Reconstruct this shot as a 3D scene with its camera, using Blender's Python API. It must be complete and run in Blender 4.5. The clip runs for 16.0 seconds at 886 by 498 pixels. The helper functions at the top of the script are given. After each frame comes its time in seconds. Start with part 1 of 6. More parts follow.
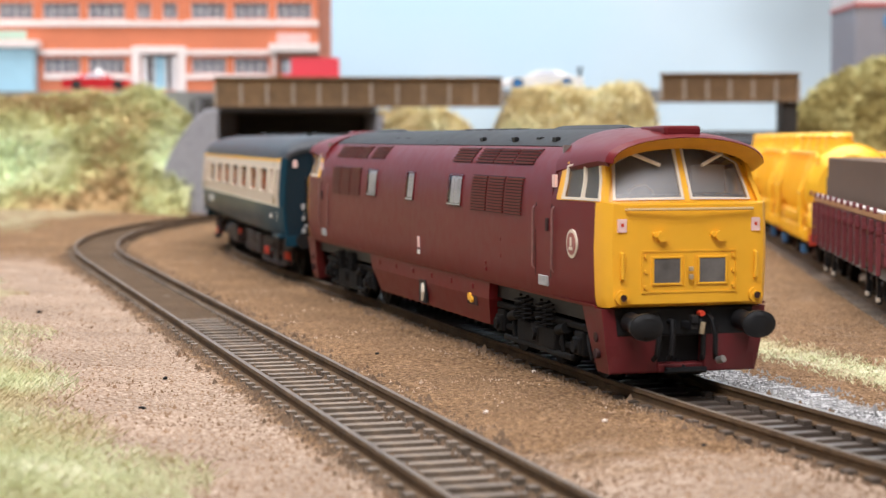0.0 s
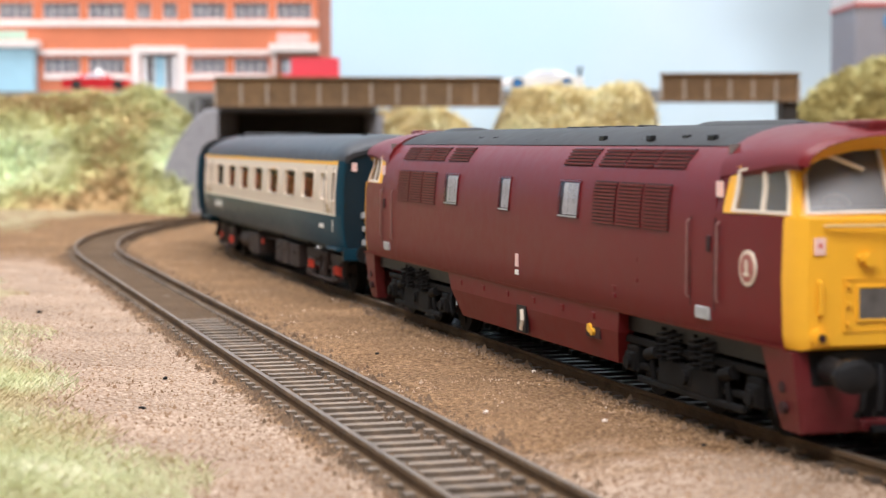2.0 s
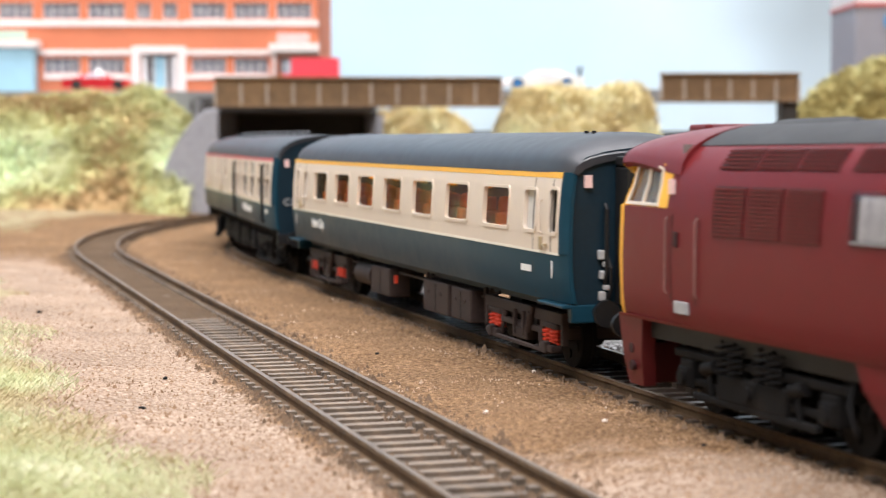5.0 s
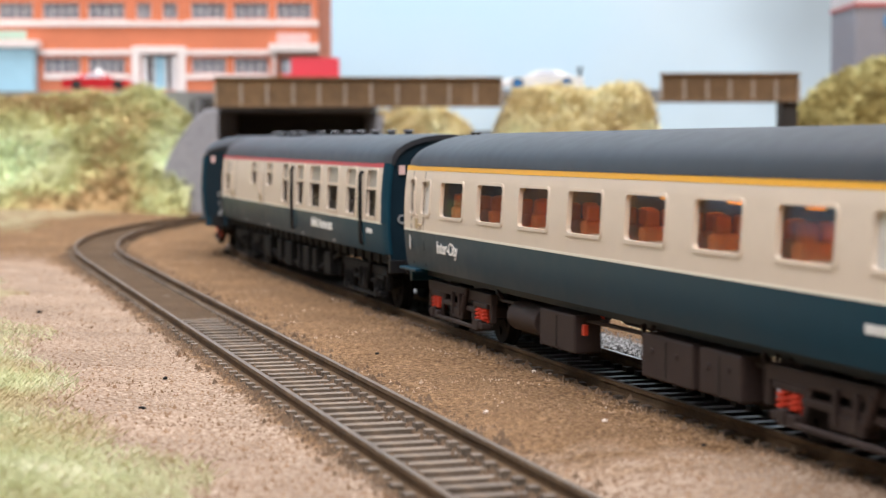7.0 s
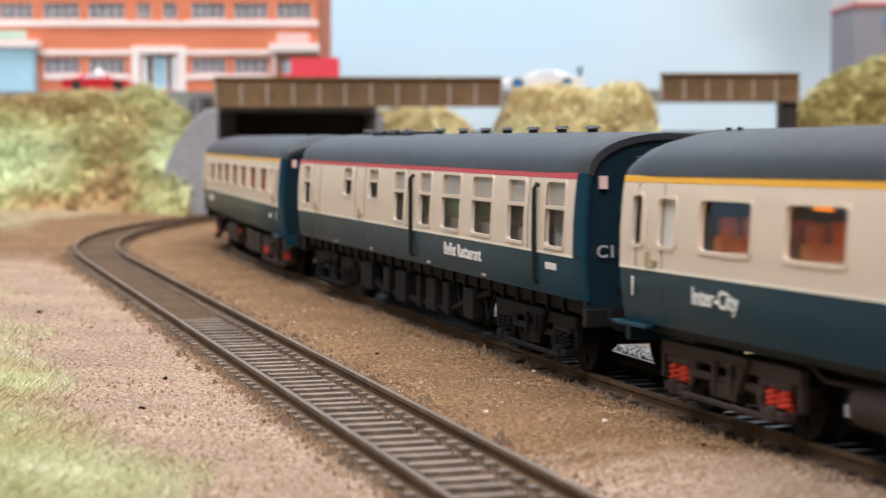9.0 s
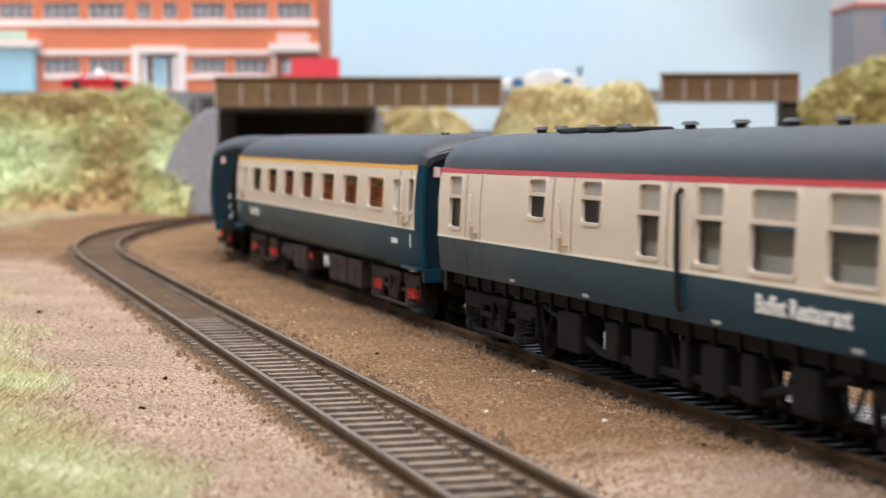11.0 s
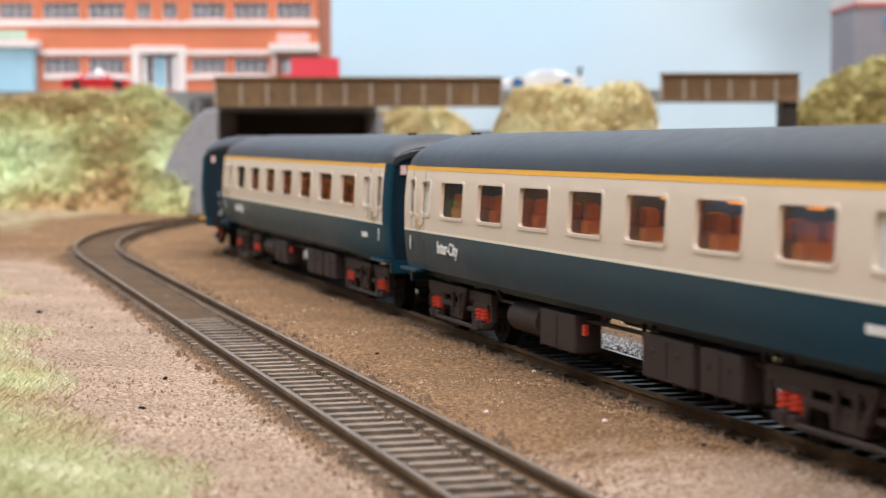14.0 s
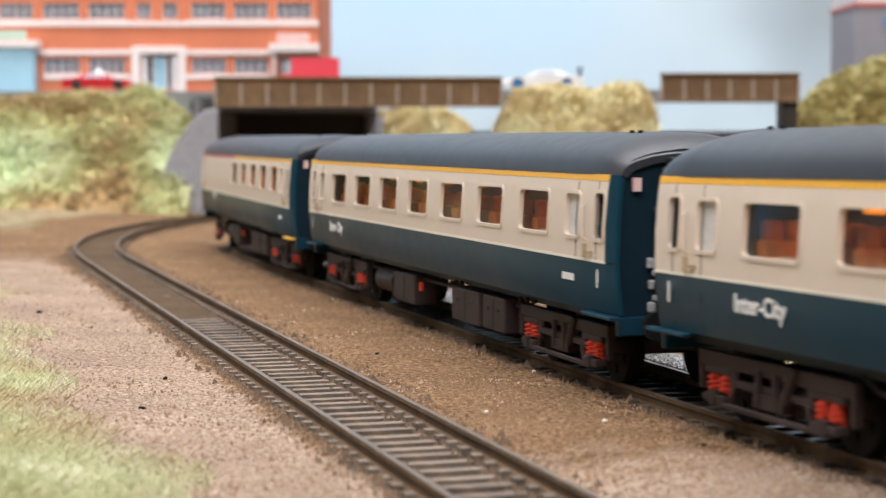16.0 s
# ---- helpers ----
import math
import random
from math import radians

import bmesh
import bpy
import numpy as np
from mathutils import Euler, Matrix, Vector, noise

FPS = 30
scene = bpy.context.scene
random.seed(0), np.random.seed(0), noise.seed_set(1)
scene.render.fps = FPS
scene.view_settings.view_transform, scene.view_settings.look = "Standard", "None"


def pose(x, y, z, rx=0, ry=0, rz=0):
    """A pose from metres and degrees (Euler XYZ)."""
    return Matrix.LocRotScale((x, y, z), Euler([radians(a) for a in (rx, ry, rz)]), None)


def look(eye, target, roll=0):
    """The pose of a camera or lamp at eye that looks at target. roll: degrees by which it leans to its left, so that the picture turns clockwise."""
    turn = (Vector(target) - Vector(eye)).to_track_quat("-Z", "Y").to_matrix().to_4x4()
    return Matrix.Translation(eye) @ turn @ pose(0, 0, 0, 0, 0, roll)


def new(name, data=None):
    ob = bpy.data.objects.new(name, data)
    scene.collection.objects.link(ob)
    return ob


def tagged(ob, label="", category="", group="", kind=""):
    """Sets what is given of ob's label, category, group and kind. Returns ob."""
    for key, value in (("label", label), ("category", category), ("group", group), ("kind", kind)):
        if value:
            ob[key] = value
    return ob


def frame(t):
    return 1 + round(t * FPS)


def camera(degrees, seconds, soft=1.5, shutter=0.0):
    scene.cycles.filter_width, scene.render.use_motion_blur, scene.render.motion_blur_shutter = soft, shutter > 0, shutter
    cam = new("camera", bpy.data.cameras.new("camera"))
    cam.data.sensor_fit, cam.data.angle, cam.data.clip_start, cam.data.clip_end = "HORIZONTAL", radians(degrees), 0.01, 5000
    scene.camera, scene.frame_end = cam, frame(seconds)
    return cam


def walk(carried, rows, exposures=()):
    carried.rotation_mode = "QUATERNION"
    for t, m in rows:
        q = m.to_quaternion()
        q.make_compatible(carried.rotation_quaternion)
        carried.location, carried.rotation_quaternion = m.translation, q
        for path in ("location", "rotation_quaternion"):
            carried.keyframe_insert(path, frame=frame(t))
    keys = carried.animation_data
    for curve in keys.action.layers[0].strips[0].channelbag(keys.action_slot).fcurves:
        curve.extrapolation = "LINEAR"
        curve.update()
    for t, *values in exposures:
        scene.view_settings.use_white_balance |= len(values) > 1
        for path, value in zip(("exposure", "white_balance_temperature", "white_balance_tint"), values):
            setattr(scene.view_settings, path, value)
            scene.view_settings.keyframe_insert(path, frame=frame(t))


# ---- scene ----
U = 1.035e-3  # one drawing unit (about a millimetre) in metres

cam = camera(27.66, 16.0, soft=1.25, shutter=0.6)
cam.data.dof.use_dof = True
cam.data.dof.focus_distance = 0.375
cam.data.dof.aperture_fstop = 34.0
EYE = pose(0, 0, 45.14 * U, 90 - 3.495, 0, 0)
walk(cam, [(0.0, EYE), (16.0, EYE)], exposures=[(0.0, 0.0), (1.5, 0.09), (2.5, 0.14), (3.5, 0.25), (4.2, 0.25), (6.5, 0.10), (7.0, -0.04), (8.0, -0.12), (9.2, -0.1), (12.5, -0.1), (16.0, -0.1)])

# ---- light: a white room with two long ceiling fittings above the layout ----
world = bpy.data.worlds.new("room_air")
scene.world = world
world.use_nodes = True
world.node_tree.nodes["Background"].inputs[0].default_value = (0.95, 0.97, 1.0, 1)
world.node_tree.nodes["Background"].inputs[1].default_value = 0.55


def ceiling_lamp(x, y, z, sx, sy, power, target):
    data = bpy.data.lights.new("ceiling_lamp", "AREA")
    data.shape, data.size, data.size_y, data.energy = "RECTANGLE", sx, sy, power
    data.color = (0.96, 0.947, 1.0)
    ob = new("ceiling_lamp", data)
    ob.matrix_world = look((x, y, z), target)
    return ob


ceiling_lamp(-0.25, -0.60, 1.45, 1.6, 0.7, 42.0, (0.0, 0.40, 0))
ceiling_lamp(0.0, 1.0, 1.55, 1.8, 0.5, 49.5, (0.0, 1.15, 0))


# ---- materials ----
def nodes_of(name):
    m = bpy.data.materials.new(name)
    m.use_nodes = True
    nt = m.node_tree
    return m, nt, nt.nodes["Principled BSDF"]


def mat(name, color, rough=0.6, metal=0.0, vary=0.12, scale=900.0, bump=0.0, bscale=4000.0, dirt=0.0, dirt_color=(0.16, 0.11, 0.07), spec=0.5, coat=0.0, objvary=0.0):
    """Paint, plastic, metal: base colour with fine and broad variation, optional dust and relief."""
    m, nt, b = nodes_of(name)
    N, L = nt.nodes, nt.links
    tc = N.new("ShaderNodeTexCoord")
    n1 = N.new("ShaderNodeTexNoise")
    n1.inputs["Scale"].default_value, n1.inputs["Detail"].default_value = scale, 6
    L.new(tc.outputs["Object"], n1.inputs["Vector"])
    n2 = N.new("ShaderNodeTexNoise")
    n2.inputs["Scale"].default_value, n2.inputs["Detail"].default_value = scale / 14, 3
    L.new(tc.outputs["Object"], n2.inputs["Vector"])
    add = N.new("ShaderNodeMath")
    L.new(n1.outputs["Fac"], add.inputs[0])
    L.new(n2.outputs["Fac"], add.inputs[1])
    ramp = N.new("ShaderNodeMapRange")
    ramp.inputs["From Min"].default_value, ramp.inputs["From Max"].default_value = 0.6, 1.4
    L.new(add.outputs[0], ramp.inputs["Value"])
    mix = N.new("ShaderNodeMix")
    mix.data_type = "RGBA"
    lo = [max(0, c * (1 - vary)) for c in color]
    hi = [min(1, c * (1 + vary)) for c in color]
    mix.inputs["A"].default_value, mix.inputs["B"].default_value = (*lo, 1), (*hi, 1)
    L.new(ramp.outputs[0], mix.inputs["Factor"])
    out = mix.outputs["Result"]
    if objvary:
        oi = N.new("ShaderNodeObjectInfo")
        hsv = N.new("ShaderNodeHueSaturation")
        mr = N.new("ShaderNodeMapRange")
        mr.inputs["To Min"].default_value, mr.inputs["To Max"].default_value = 1 - objvary, 1 + objvary
        L.new(oi.outputs["Random"], mr.inputs["Value"])
        L.new(mr.outputs[0], hsv.inputs["Value"])
        L.new(out, hsv.inputs["Color"])
        out = hsv.outputs["Color"]
    if dirt:
        n3 = N.new("ShaderNodeTexNoise")
        n3.inputs["Scale"].default_value, n3.inputs["Detail"].default_value = scale / 5, 8
        L.new(tc.outputs["Object"], n3.inputs["Vector"])
        r3 = N.new("ShaderNodeMapRange")
        r3.inputs["From Min"].default_value, r3.inputs["From Max"].default_value = 0.5, 0.75
        r3.inputs["To Max"].default_value = dirt
        L.new(n3.outputs["Fac"], r3.inputs["Value"])
        mx = N.new("ShaderNodeMix")
        mx.data_type = "RGBA"
        L.new(r3.outputs[0], mx.inputs["Factor"])
        L.new(out, mx.inputs["A"])
        mx.inputs["B"].default_value = (*dirt_color, 1)
        out = mx.outputs["Result"]
    L.new(out, b.inputs["Base Color"])
    rr = N.new("ShaderNodeMapRange")
    rr.inputs["To Min"].default_value, rr.inputs["To Max"].default_value = max(0.03, rough - 0.08), min(1, rough + 0.08)
    L.new(n1.outputs["Fac"], rr.inputs["Value"])
    L.new(rr.outputs[0], b.inputs["Roughness"])
    b.inputs["Metallic"].default_value = metal
    b.inputs["Specular IOR Level"].default_value = spec
    b.inputs["Coat Weight"].default_value = coat
    if bump:
        nb = N.new("ShaderNodeTexNoise")
        nb.inputs["Scale"].default_value, nb.inputs["Detail"].default_value = bscale, 5
        L.new(tc.outputs["Object"], nb.inputs["Vector"])
        bp = N.new("ShaderNodeBump")
        bp.inputs["Strength"].default_value, bp.inputs["Distance"].default_value = bump, 0.0006
        L.new(nb.outputs["Fac"], bp.inputs["Height"])
        L.new(bp.outputs[0], b.inputs["Normal"])
    return m


def soil_mat():
    """Sand and scatter: brown grit, with grey ballast and dry turf where the soil attribute says so."""
    m, nt, b = nodes_of("sandy_soil")
    N, L = nt.nodes, nt.links
    tc = N.new("ShaderNodeTexCoord")

    def noise_node(scale, detail=6):
        n = N.new("ShaderNodeTexNoise")
        n.inputs["Scale"].default_value, n.inputs["Detail"].default_value = scale, detail
        L.new(tc.outputs["Object"], n.inputs["Vector"])
        return n.outputs["Fac"]

    def ramp(fac, stops):
        r = N.new("ShaderNodeValToRGB")
        while len(r.color_ramp.elements) < len(stops):
            r.color_ramp.elements.new(0.5)
        for e, (p, c) in zip(r.color_ramp.elements, stops):
            e.position, e.color = p, (*c, 1)
        L.new(fac, r.inputs["Fac"])
        return r.outputs["Color"]

    def mix(fac, a, c):
        x = N.new("ShaderNodeMix")
        x.data_type = "RGBA"
        L.new(fac, x.inputs["Factor"])
        L.new(a, x.inputs["A"])
        L.new(c, x.inputs["B"])
        return x.outputs["Result"]

    grain = noise_node(1100, 4)
    broad = noise_node(32, 4)
    sand_dark = ramp(grain, [(0.3, (0.070, 0.036, 0.015)), (0.5, (0.195, 0.110, 0.052)), (0.7, (0.38, 0.235, 0.125))])
    sand_pale = ramp(grain, [(0.3, (0.19, 0.120, 0.075)), (0.5, (0.345, 0.245, 0.172)), (0.7, (0.55, 0.43, 0.33))])
    grey = ramp(noise_node(900, 3), [(0.35, (0.10, 0.10, 0.10)), (0.5, (0.32, 0.31, 0.30)), (0.65, (0.62, 0.61, 0.60))])
    turf = ramp(noise_node(500, 5), [(0.3, (0.36, 0.28, 0.16)), (0.5, (0.52, 0.48, 0.29)), (0.7, (0.66, 0.63, 0.43))])
    att = N.new("ShaderNodeAttribute")
    att.attribute_name = "soil"
    sep = N.new("ShaderNodeSeparateColor")
    L.new(att.outputs["Color"], sep.inputs[0])

    def rough_edge(sock):
        a = N.new("ShaderNodeMath")
        a.operation = "MULTIPLY_ADD"
        a.inputs[1].default_value, a.inputs[2].default_value = 0.7, -0.35
        L.new(noise_node(160, 6), a.inputs[0])
        s = N.new("ShaderNodeMath")
        L.new(a.outputs[0], s.inputs[0])
        L.new(sock, s.inputs[1])
        r = N.new("ShaderNodeMapRange")
        r.inputs["From Min"].default_value, r.inputs["From Max"].default_value = 0.35, 0.65
        L.new(s.outputs[0], r.inputs["Value"])
        return r.outputs[0]

    c = mix(rough_edge(sep.outputs[2]), sand_dark, sand_pale)
    c = mix(rough_edge(sep.outputs[1]), c, grey)
    c = mix(rough_edge(sep.outputs[0]), c, turf)
    bed = ramp(noise_node(1200, 4), [(0.3, (0.030, 0.018, 0.009)), (0.5, (0.085, 0.052, 0.028)), (0.7, (0.19, 0.125, 0.075))])
    c = mix(rough_edge(att.outputs["Alpha"]), c, bed)
    hs = N.new("ShaderNodeHueSaturation")
    mr = N.new("ShaderNodeMapRange")
    mr.inputs["To Min"].default_value, mr.inputs["To Max"].default_value = 0.55, 1.45
    L.new(broad, mr.inputs["Value"])
    L.new(mr.outputs[0], hs.inputs["Value"])
    L.new(c, hs.inputs["Color"])
    L.new(hs.outputs[0], b.inputs["Base Color"])
    b.inputs["Roughness"].default_value = 0.95
    b.inputs["Specular IOR Level"].default_value = 0.2
    bp = N.new("ShaderNodeBump")
    bp.inputs["Strength"].default_value, bp.inputs["Distance"].default_value = 0.9, 0.0012
    L.new(noise_node(1300, 5), bp.inputs["Height"])
    L.new(bp.outputs[0], b.inputs["Normal"])
    return m


def foliage_mat(name, stops, big=18.0):
    m, nt, b = nodes_of(name)
    N, L = nt.nodes, nt.links
    tc = N.new("ShaderNodeTexCoord")
    n = N.new("ShaderNodeTexNoise")
    n.inputs["Scale"].default_value, n.inputs["Detail"].default_value = big, 3
    L.new(tc.outputs["Object"], n.inputs["Vector"])
    g = N.new("ShaderNodeNewGeometry")
    a = N.new("ShaderNodeMath")
    a.operation = "MULTIPLY_ADD"
    a.inputs[1].default_value = 0.3
    L.new(g.outputs["Random Per Island"], a.inputs[0])
    mr = N.new("ShaderNodeMapRange")
    mr.inputs["From Min"].default_value, mr.inputs["From Max"].default_value = 0.36, 0.64
    mr.inputs["To Max"].default_value = 0.72
    L.new(n.outputs["Fac"], mr.inputs["Value"])
    L.new(mr.outputs[0], a.inputs[2])
    r = N.new("ShaderNodeValToRGB")
    while len(r.color_ramp.elements) < len(stops):
        r.color_ramp.elements.new(0.5)
    for e, (p, c) in zip(r.color_ramp.elements, stops):
        e.position, e.color = p, (*c, 1)
    L.new(a.outputs[0], r.inputs["Fac"])
    L.new(r.outputs[0], b.inputs["Base Color"])
    b.inputs["Roughness"].default_value = 0.95
    b.inputs["Specular IOR Level"].default_value = 0.15
    return m


def glass_mat(name, tint, rough=0.05, gloss=0.12):
    """Thin glazing: a tinted clear sheet with a constant share of gloss."""
    m, nt, b = nodes_of(name)
    N, L = nt.nodes, nt.links
    tr, gl, mx = N.new("ShaderNodeBsdfTransparent"), N.new("ShaderNodeBsdfGlossy"), N.new("ShaderNodeMixShader")
    tr.inputs["Color"].default_value = (*tint, 1)
    gl.inputs["Roughness"].default_value = rough
    mx.inputs[0].default_value = gloss
    L.new(tr.outputs[0], mx.inputs[1])
    L.new(gl.outputs[0], mx.inputs[2])
    L.new(mx.outputs[0], N["Material Output"].inputs["Surface"])
    N.remove(b)
    return m


def glow_mat(name, color, strength):
    m, nt, b = nodes_of(name)
    b.inputs["Base Color"].default_value = (*color, 1)
    b.inputs["Emission Color"].default_value = (*color, 1)
    b.inputs["Emission Strength"].default_value = strength
    return m


M_SOIL = soil_mat()
M_MAROON = mat("maroon_paint", (0.136, 0.0142, 0.0165), 0.38, vary=0.10, scale=350, spec=0.14, dirt=0.03, dirt_color=(0.20, 0.13, 0.10))
M_MAROON_D = mat("red_valance_paint", (0.125, 0.012, 0.015), 0.45, vary=0.15, scale=500, dirt=0.08)
# shade of openings and louvre gaps as a colour; also seams and lenses
M_LINE = mat("dark_maroon_shade_and_trim", (0.030, 0.006, 0.006), 0.7)
M_YELLOW = mat("warning_yellow_paint", (0.86, 0.43, 0.025), 0.40, vary=0.05, scale=300, dirt=0.06, dirt_color=(0.4, 0.22, 0.05))
# warning yellow taken darker for the brow's shadowed underside
M_BROW = mat("shaded_yellow_brow", (0.62, 0.30, 0.02), 0.5, vary=0.08)
M_CREAM = mat("cream_frame_paint", (0.72, 0.62, 0.50), 0.45, vary=0.08)
M_ROOFGREY = mat("dark_grey_roof_paint", (0.024, 0.023, 0.024), 0.6, vary=0.25, scale=300, spec=0.25, dirt=0.12, dirt_color=(0.12, 0.12, 0.12))
M_BLACK = mat("black_plastic", (0.010, 0.010, 0.011), 0.5, vary=0.3, spec=0.3)
M_UNDER = mat("dusty_black_underframe", (0.008, 0.0075, 0.0075), 0.7, vary=0.5, dirt=0.05, spec=0.15)
M_BROWNU = mat("brown_underframe", (0.036, 0.023, 0.020), 0.65, vary=0.3, dirt=0.06, spec=0.3)
M_RED = mat("bright_red_paint", (0.62, 0.05, 0.02), 0.45)
M_WHITE = mat("white_print", (0.80, 0.79, 0.76), 0.5)
M_PINK = mat("pale_warning_label", (0.82, 0.56, 0.52), 0.5)
M_BLUE = mat("rail_blue_paint", (0.009, 0.042, 0.066), 0.34, vary=0.10, scale=300, spec=0.12, dirt=0.02, dirt_color=(0.06, 0.08, 0.09))
M_GREYP = mat("pearl_grey_cream_paint", (0.65, 0.545, 0.44), 0.5, vary=0.05, scale=300, dirt=0.06, dirt_color=(0.4, 0.33, 0.25))
M_STRIPE_Y = mat("yellow_stripe_paint", (0.82, 0.42, 0.03), 0.45, vary=0.05)
M_STRIPE_R = mat("red_stripe_paint", (0.52, 0.05, 0.06), 0.45, vary=0.05)
M_STRIPE_O = mat("pale_lining_paint", (0.75, 0.70, 0.60), 0.45, vary=0.05)
M_COACHROOF = mat("coach_roof_grey", (0.034, 0.035, 0.040), 0.46, vary=0.15, scale=250, spec=0.35, dirt=0.15, dirt_color=(0.10, 0.10, 0.11))
M_SEAT = mat("orange_moquette_seat", (0.70, 0.17, 0.03), 0.8, vary=0.45, scale=300)
M_TABLE = mat("pale_wood_table", (0.52, 0.27, 0.15), 0.6, vary=0.2)
M_FITTING = mat("worn_grey_fitting", (0.34, 0.34, 0.34), 0.6, vary=0.35)
M_RAILPALE = mat("pale_maroon_rail", (0.22, 0.10, 0.09), 0.5, vary=0.3)
M_CRESTRED = mat("dull_crest_red", (0.34, 0.10, 0.08), 0.5, vary=0.4, scale=2500)
M_HANDRAIL = mat("worn_yellow_handrail", (0.66, 0.45, 0.20), 0.45, vary=0.15)
M_HEADCODE = mat("headcode_glass", (0.11, 0.105, 0.10), 0.15, vary=0.75, scale=260)
M_INTER = mat("brown_interior", (0.035, 0.022, 0.018), 0.7, vary=0.3)
M_BRASS = mat("dull_brass_fitting", (0.48, 0.38, 0.24), 0.45, metal=0.4)
M_BLIND = mat("white_curtain_moulding", (0.60, 0.58, 0.55), 0.6, vary=0.15, scale=1500)
M_STEEL = mat("polished_rail_head", (0.52, 0.49, 0.46), 0.33, metal=0.85, vary=0.2)
M_RAILTOP = mat("dull_rail_head", (0.125, 0.095, 0.070), 0.55, metal=0.15, vary=0.3, scale=900, dirt=0.5, dirt_color=(0.20, 0.13, 0.07))
M_RUST = mat("rusty_rail_side", (0.115, 0.066, 0.030), 0.9, vary=0.5, scale=1500, dirt=0.45, dirt_color=(0.21, 0.125, 0.06), bump=0.5)
M_SLEEPER = mat("weathered_sleeper", (0.170, 0.128, 0.092), 0.65, vary=0.4, scale=1600, dirt=0.45, dirt_color=(0.33, 0.235, 0.15), bump=0.5, objvary=0.25)
M_SLEEPER_B = mat("oily_dark_sleeper", (0.095, 0.076, 0.062), 0.36, vary=0.3, scale=1600, dirt=0.3, objvary=0.3)
M_INFILL = mat("trodden_brown_infill", (0.098, 0.062, 0.035), 0.9, vary=0.35, scale=400, dirt=0.4, dirt_color=(0.17, 0.115, 0.07), bump=0.8, spec=0.15)
M_GLASS_D = glass_mat("dark_window_glass", (0.84, 0.84, 0.86), 0.05, 0.07)
M_GLASS_C = glass_mat("smoked_cab_glass", (0.80, 0.77, 0.75), 0.6, 0.17)
M_CONC = mat("grey_concrete", (0.31, 0.31, 0.33), 0.85, vary=0.2, scale=250, dirt=0.3, dirt_color=(0.22, 0.21, 0.2), bump=0.3)
M_GIRDER = mat("weathered_brown_girder", (0.19, 0.115, 0.055), 0.75, vary=0.3, scale=300, dirt=0.4, dirt_color=(0.07, 0.05, 0.03))
M_GIRDER_RIB = mat("pale_girder_rib", (0.40, 0.33, 0.26), 0.75, vary=0.25)
M_TUNNEL = mat("dark_stone", (0.05, 0.045, 0.04), 0.9, vary=0.3, scale=200)
M_BRICK = mat("orange_red_brickwork", (0.64, 0.20, 0.10), 0.85, vary=0.10, scale=500, dirt=0.12, dirt_color=(0.42, 0.16, 0.09))
M_PLASTER = mat("white_stone_band", (0.80, 0.72, 0.68), 0.7, vary=0.06)
M_WINFRAME = mat("white_window_bar", (0.78, 0.76, 0.76), 0.6)
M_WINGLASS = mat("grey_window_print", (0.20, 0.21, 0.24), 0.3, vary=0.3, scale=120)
M_SKYBLUE = mat("pale_blue_sheet", (0.36, 0.60, 0.72), 0.6, vary=0.05)
M_GREYCLAD = mat("grey_cladding", (0.25, 0.24, 0.27), 0.7, vary=0.08)
M_CARRED = mat("glossy_red_car_paint", (0.55, 0.015, 0.025), 0.25, vary=0.05, coat=0.4)
M_VANRED = mat("post_red_van_paint", (0.62, 0.03, 0.05), 0.35, vary=0.05)
M_CARWHITE = mat("glossy_white_car_paint", (0.80, 0.79, 0.79), 0.25, vary=0.03, coat=0.4)
M_TYRE = mat("black_tyre", (0.02, 0.02, 0.02), 0.8)
M_HUBBLUE = mat("blue_wheel_hub", (0.03, 0.20, 0.50), 0.4)
M_CARGLASS = mat("tinted_car_glass", (0.42, 0.44, 0.48), 0.1)
M_LAMPSTRIP = glow_mat("warm_interior_lamp", (1.0, 0.50, 0.14), 30.0)
M_ROAD = mat("grey_road_card", (0.22, 0.22, 0.22), 0.9, vary=0.1)
M_TANK = mat("bright_yellow_tank_paint", (0.93, 0.50, 0.025), 0.42, vary=0.07, scale=250, dirt=0.08, dirt_color=(0.5, 0.28, 0.05))
M_WAGON = mat("maroon_wagon_planks", (0.17, 0.03, 0.035), 0.6, vary=0.2, scale=400, dirt=0.15)
M_TIMBER = mat("raw_orange_timber", (0.50, 0.27, 0.12), 0.7, vary=0.15)
M_LOAD = mat("plain_brown_card_load", (0.13, 0.078, 0.048), 0.85, vary=0.05)
M_WAGREY = mat("grey_solebar", (0.20, 0.19, 0.19), 0.7, vary=0.2)
M_HOSEBLUE = mat("blue_axlebox", (0.05, 0.20, 0.45), 0.5)
M_WALLW = mat("off_white_room_wall", (0.70, 0.68, 0.64), 0.9, vary=0.03, scale=20)
M_BOARD = mat("baseboard_ply", (0.35, 0.25, 0.15), 0.8, vary=0.2, scale=60)
M_CURTAIN = mat("pale_grey_curtain", (0.40, 0.38, 0.37), 0.8, vary=0.35, scale=1400)
# rail blue copied darker so the coach ends look shaded
M_ENDBLUE = mat("shaded_rail_blue_end", (0.007, 0.020, 0.031), 0.42, vary=0.15, spec=0.25)
M_FROST = mat("frosted_beige_pane", (0.33, 0.29, 0.24), 0.35, vary=0.2, scale=700)
M_DIMCAB = mat("brown_cab_wall", (0.20, 0.17, 0.155), 0.8, vary=0.15)
M_PEBBLE = mat("pale_pebble", (0.74, 0.62, 0.52), 0.8, vary=0.15, scale=1500)
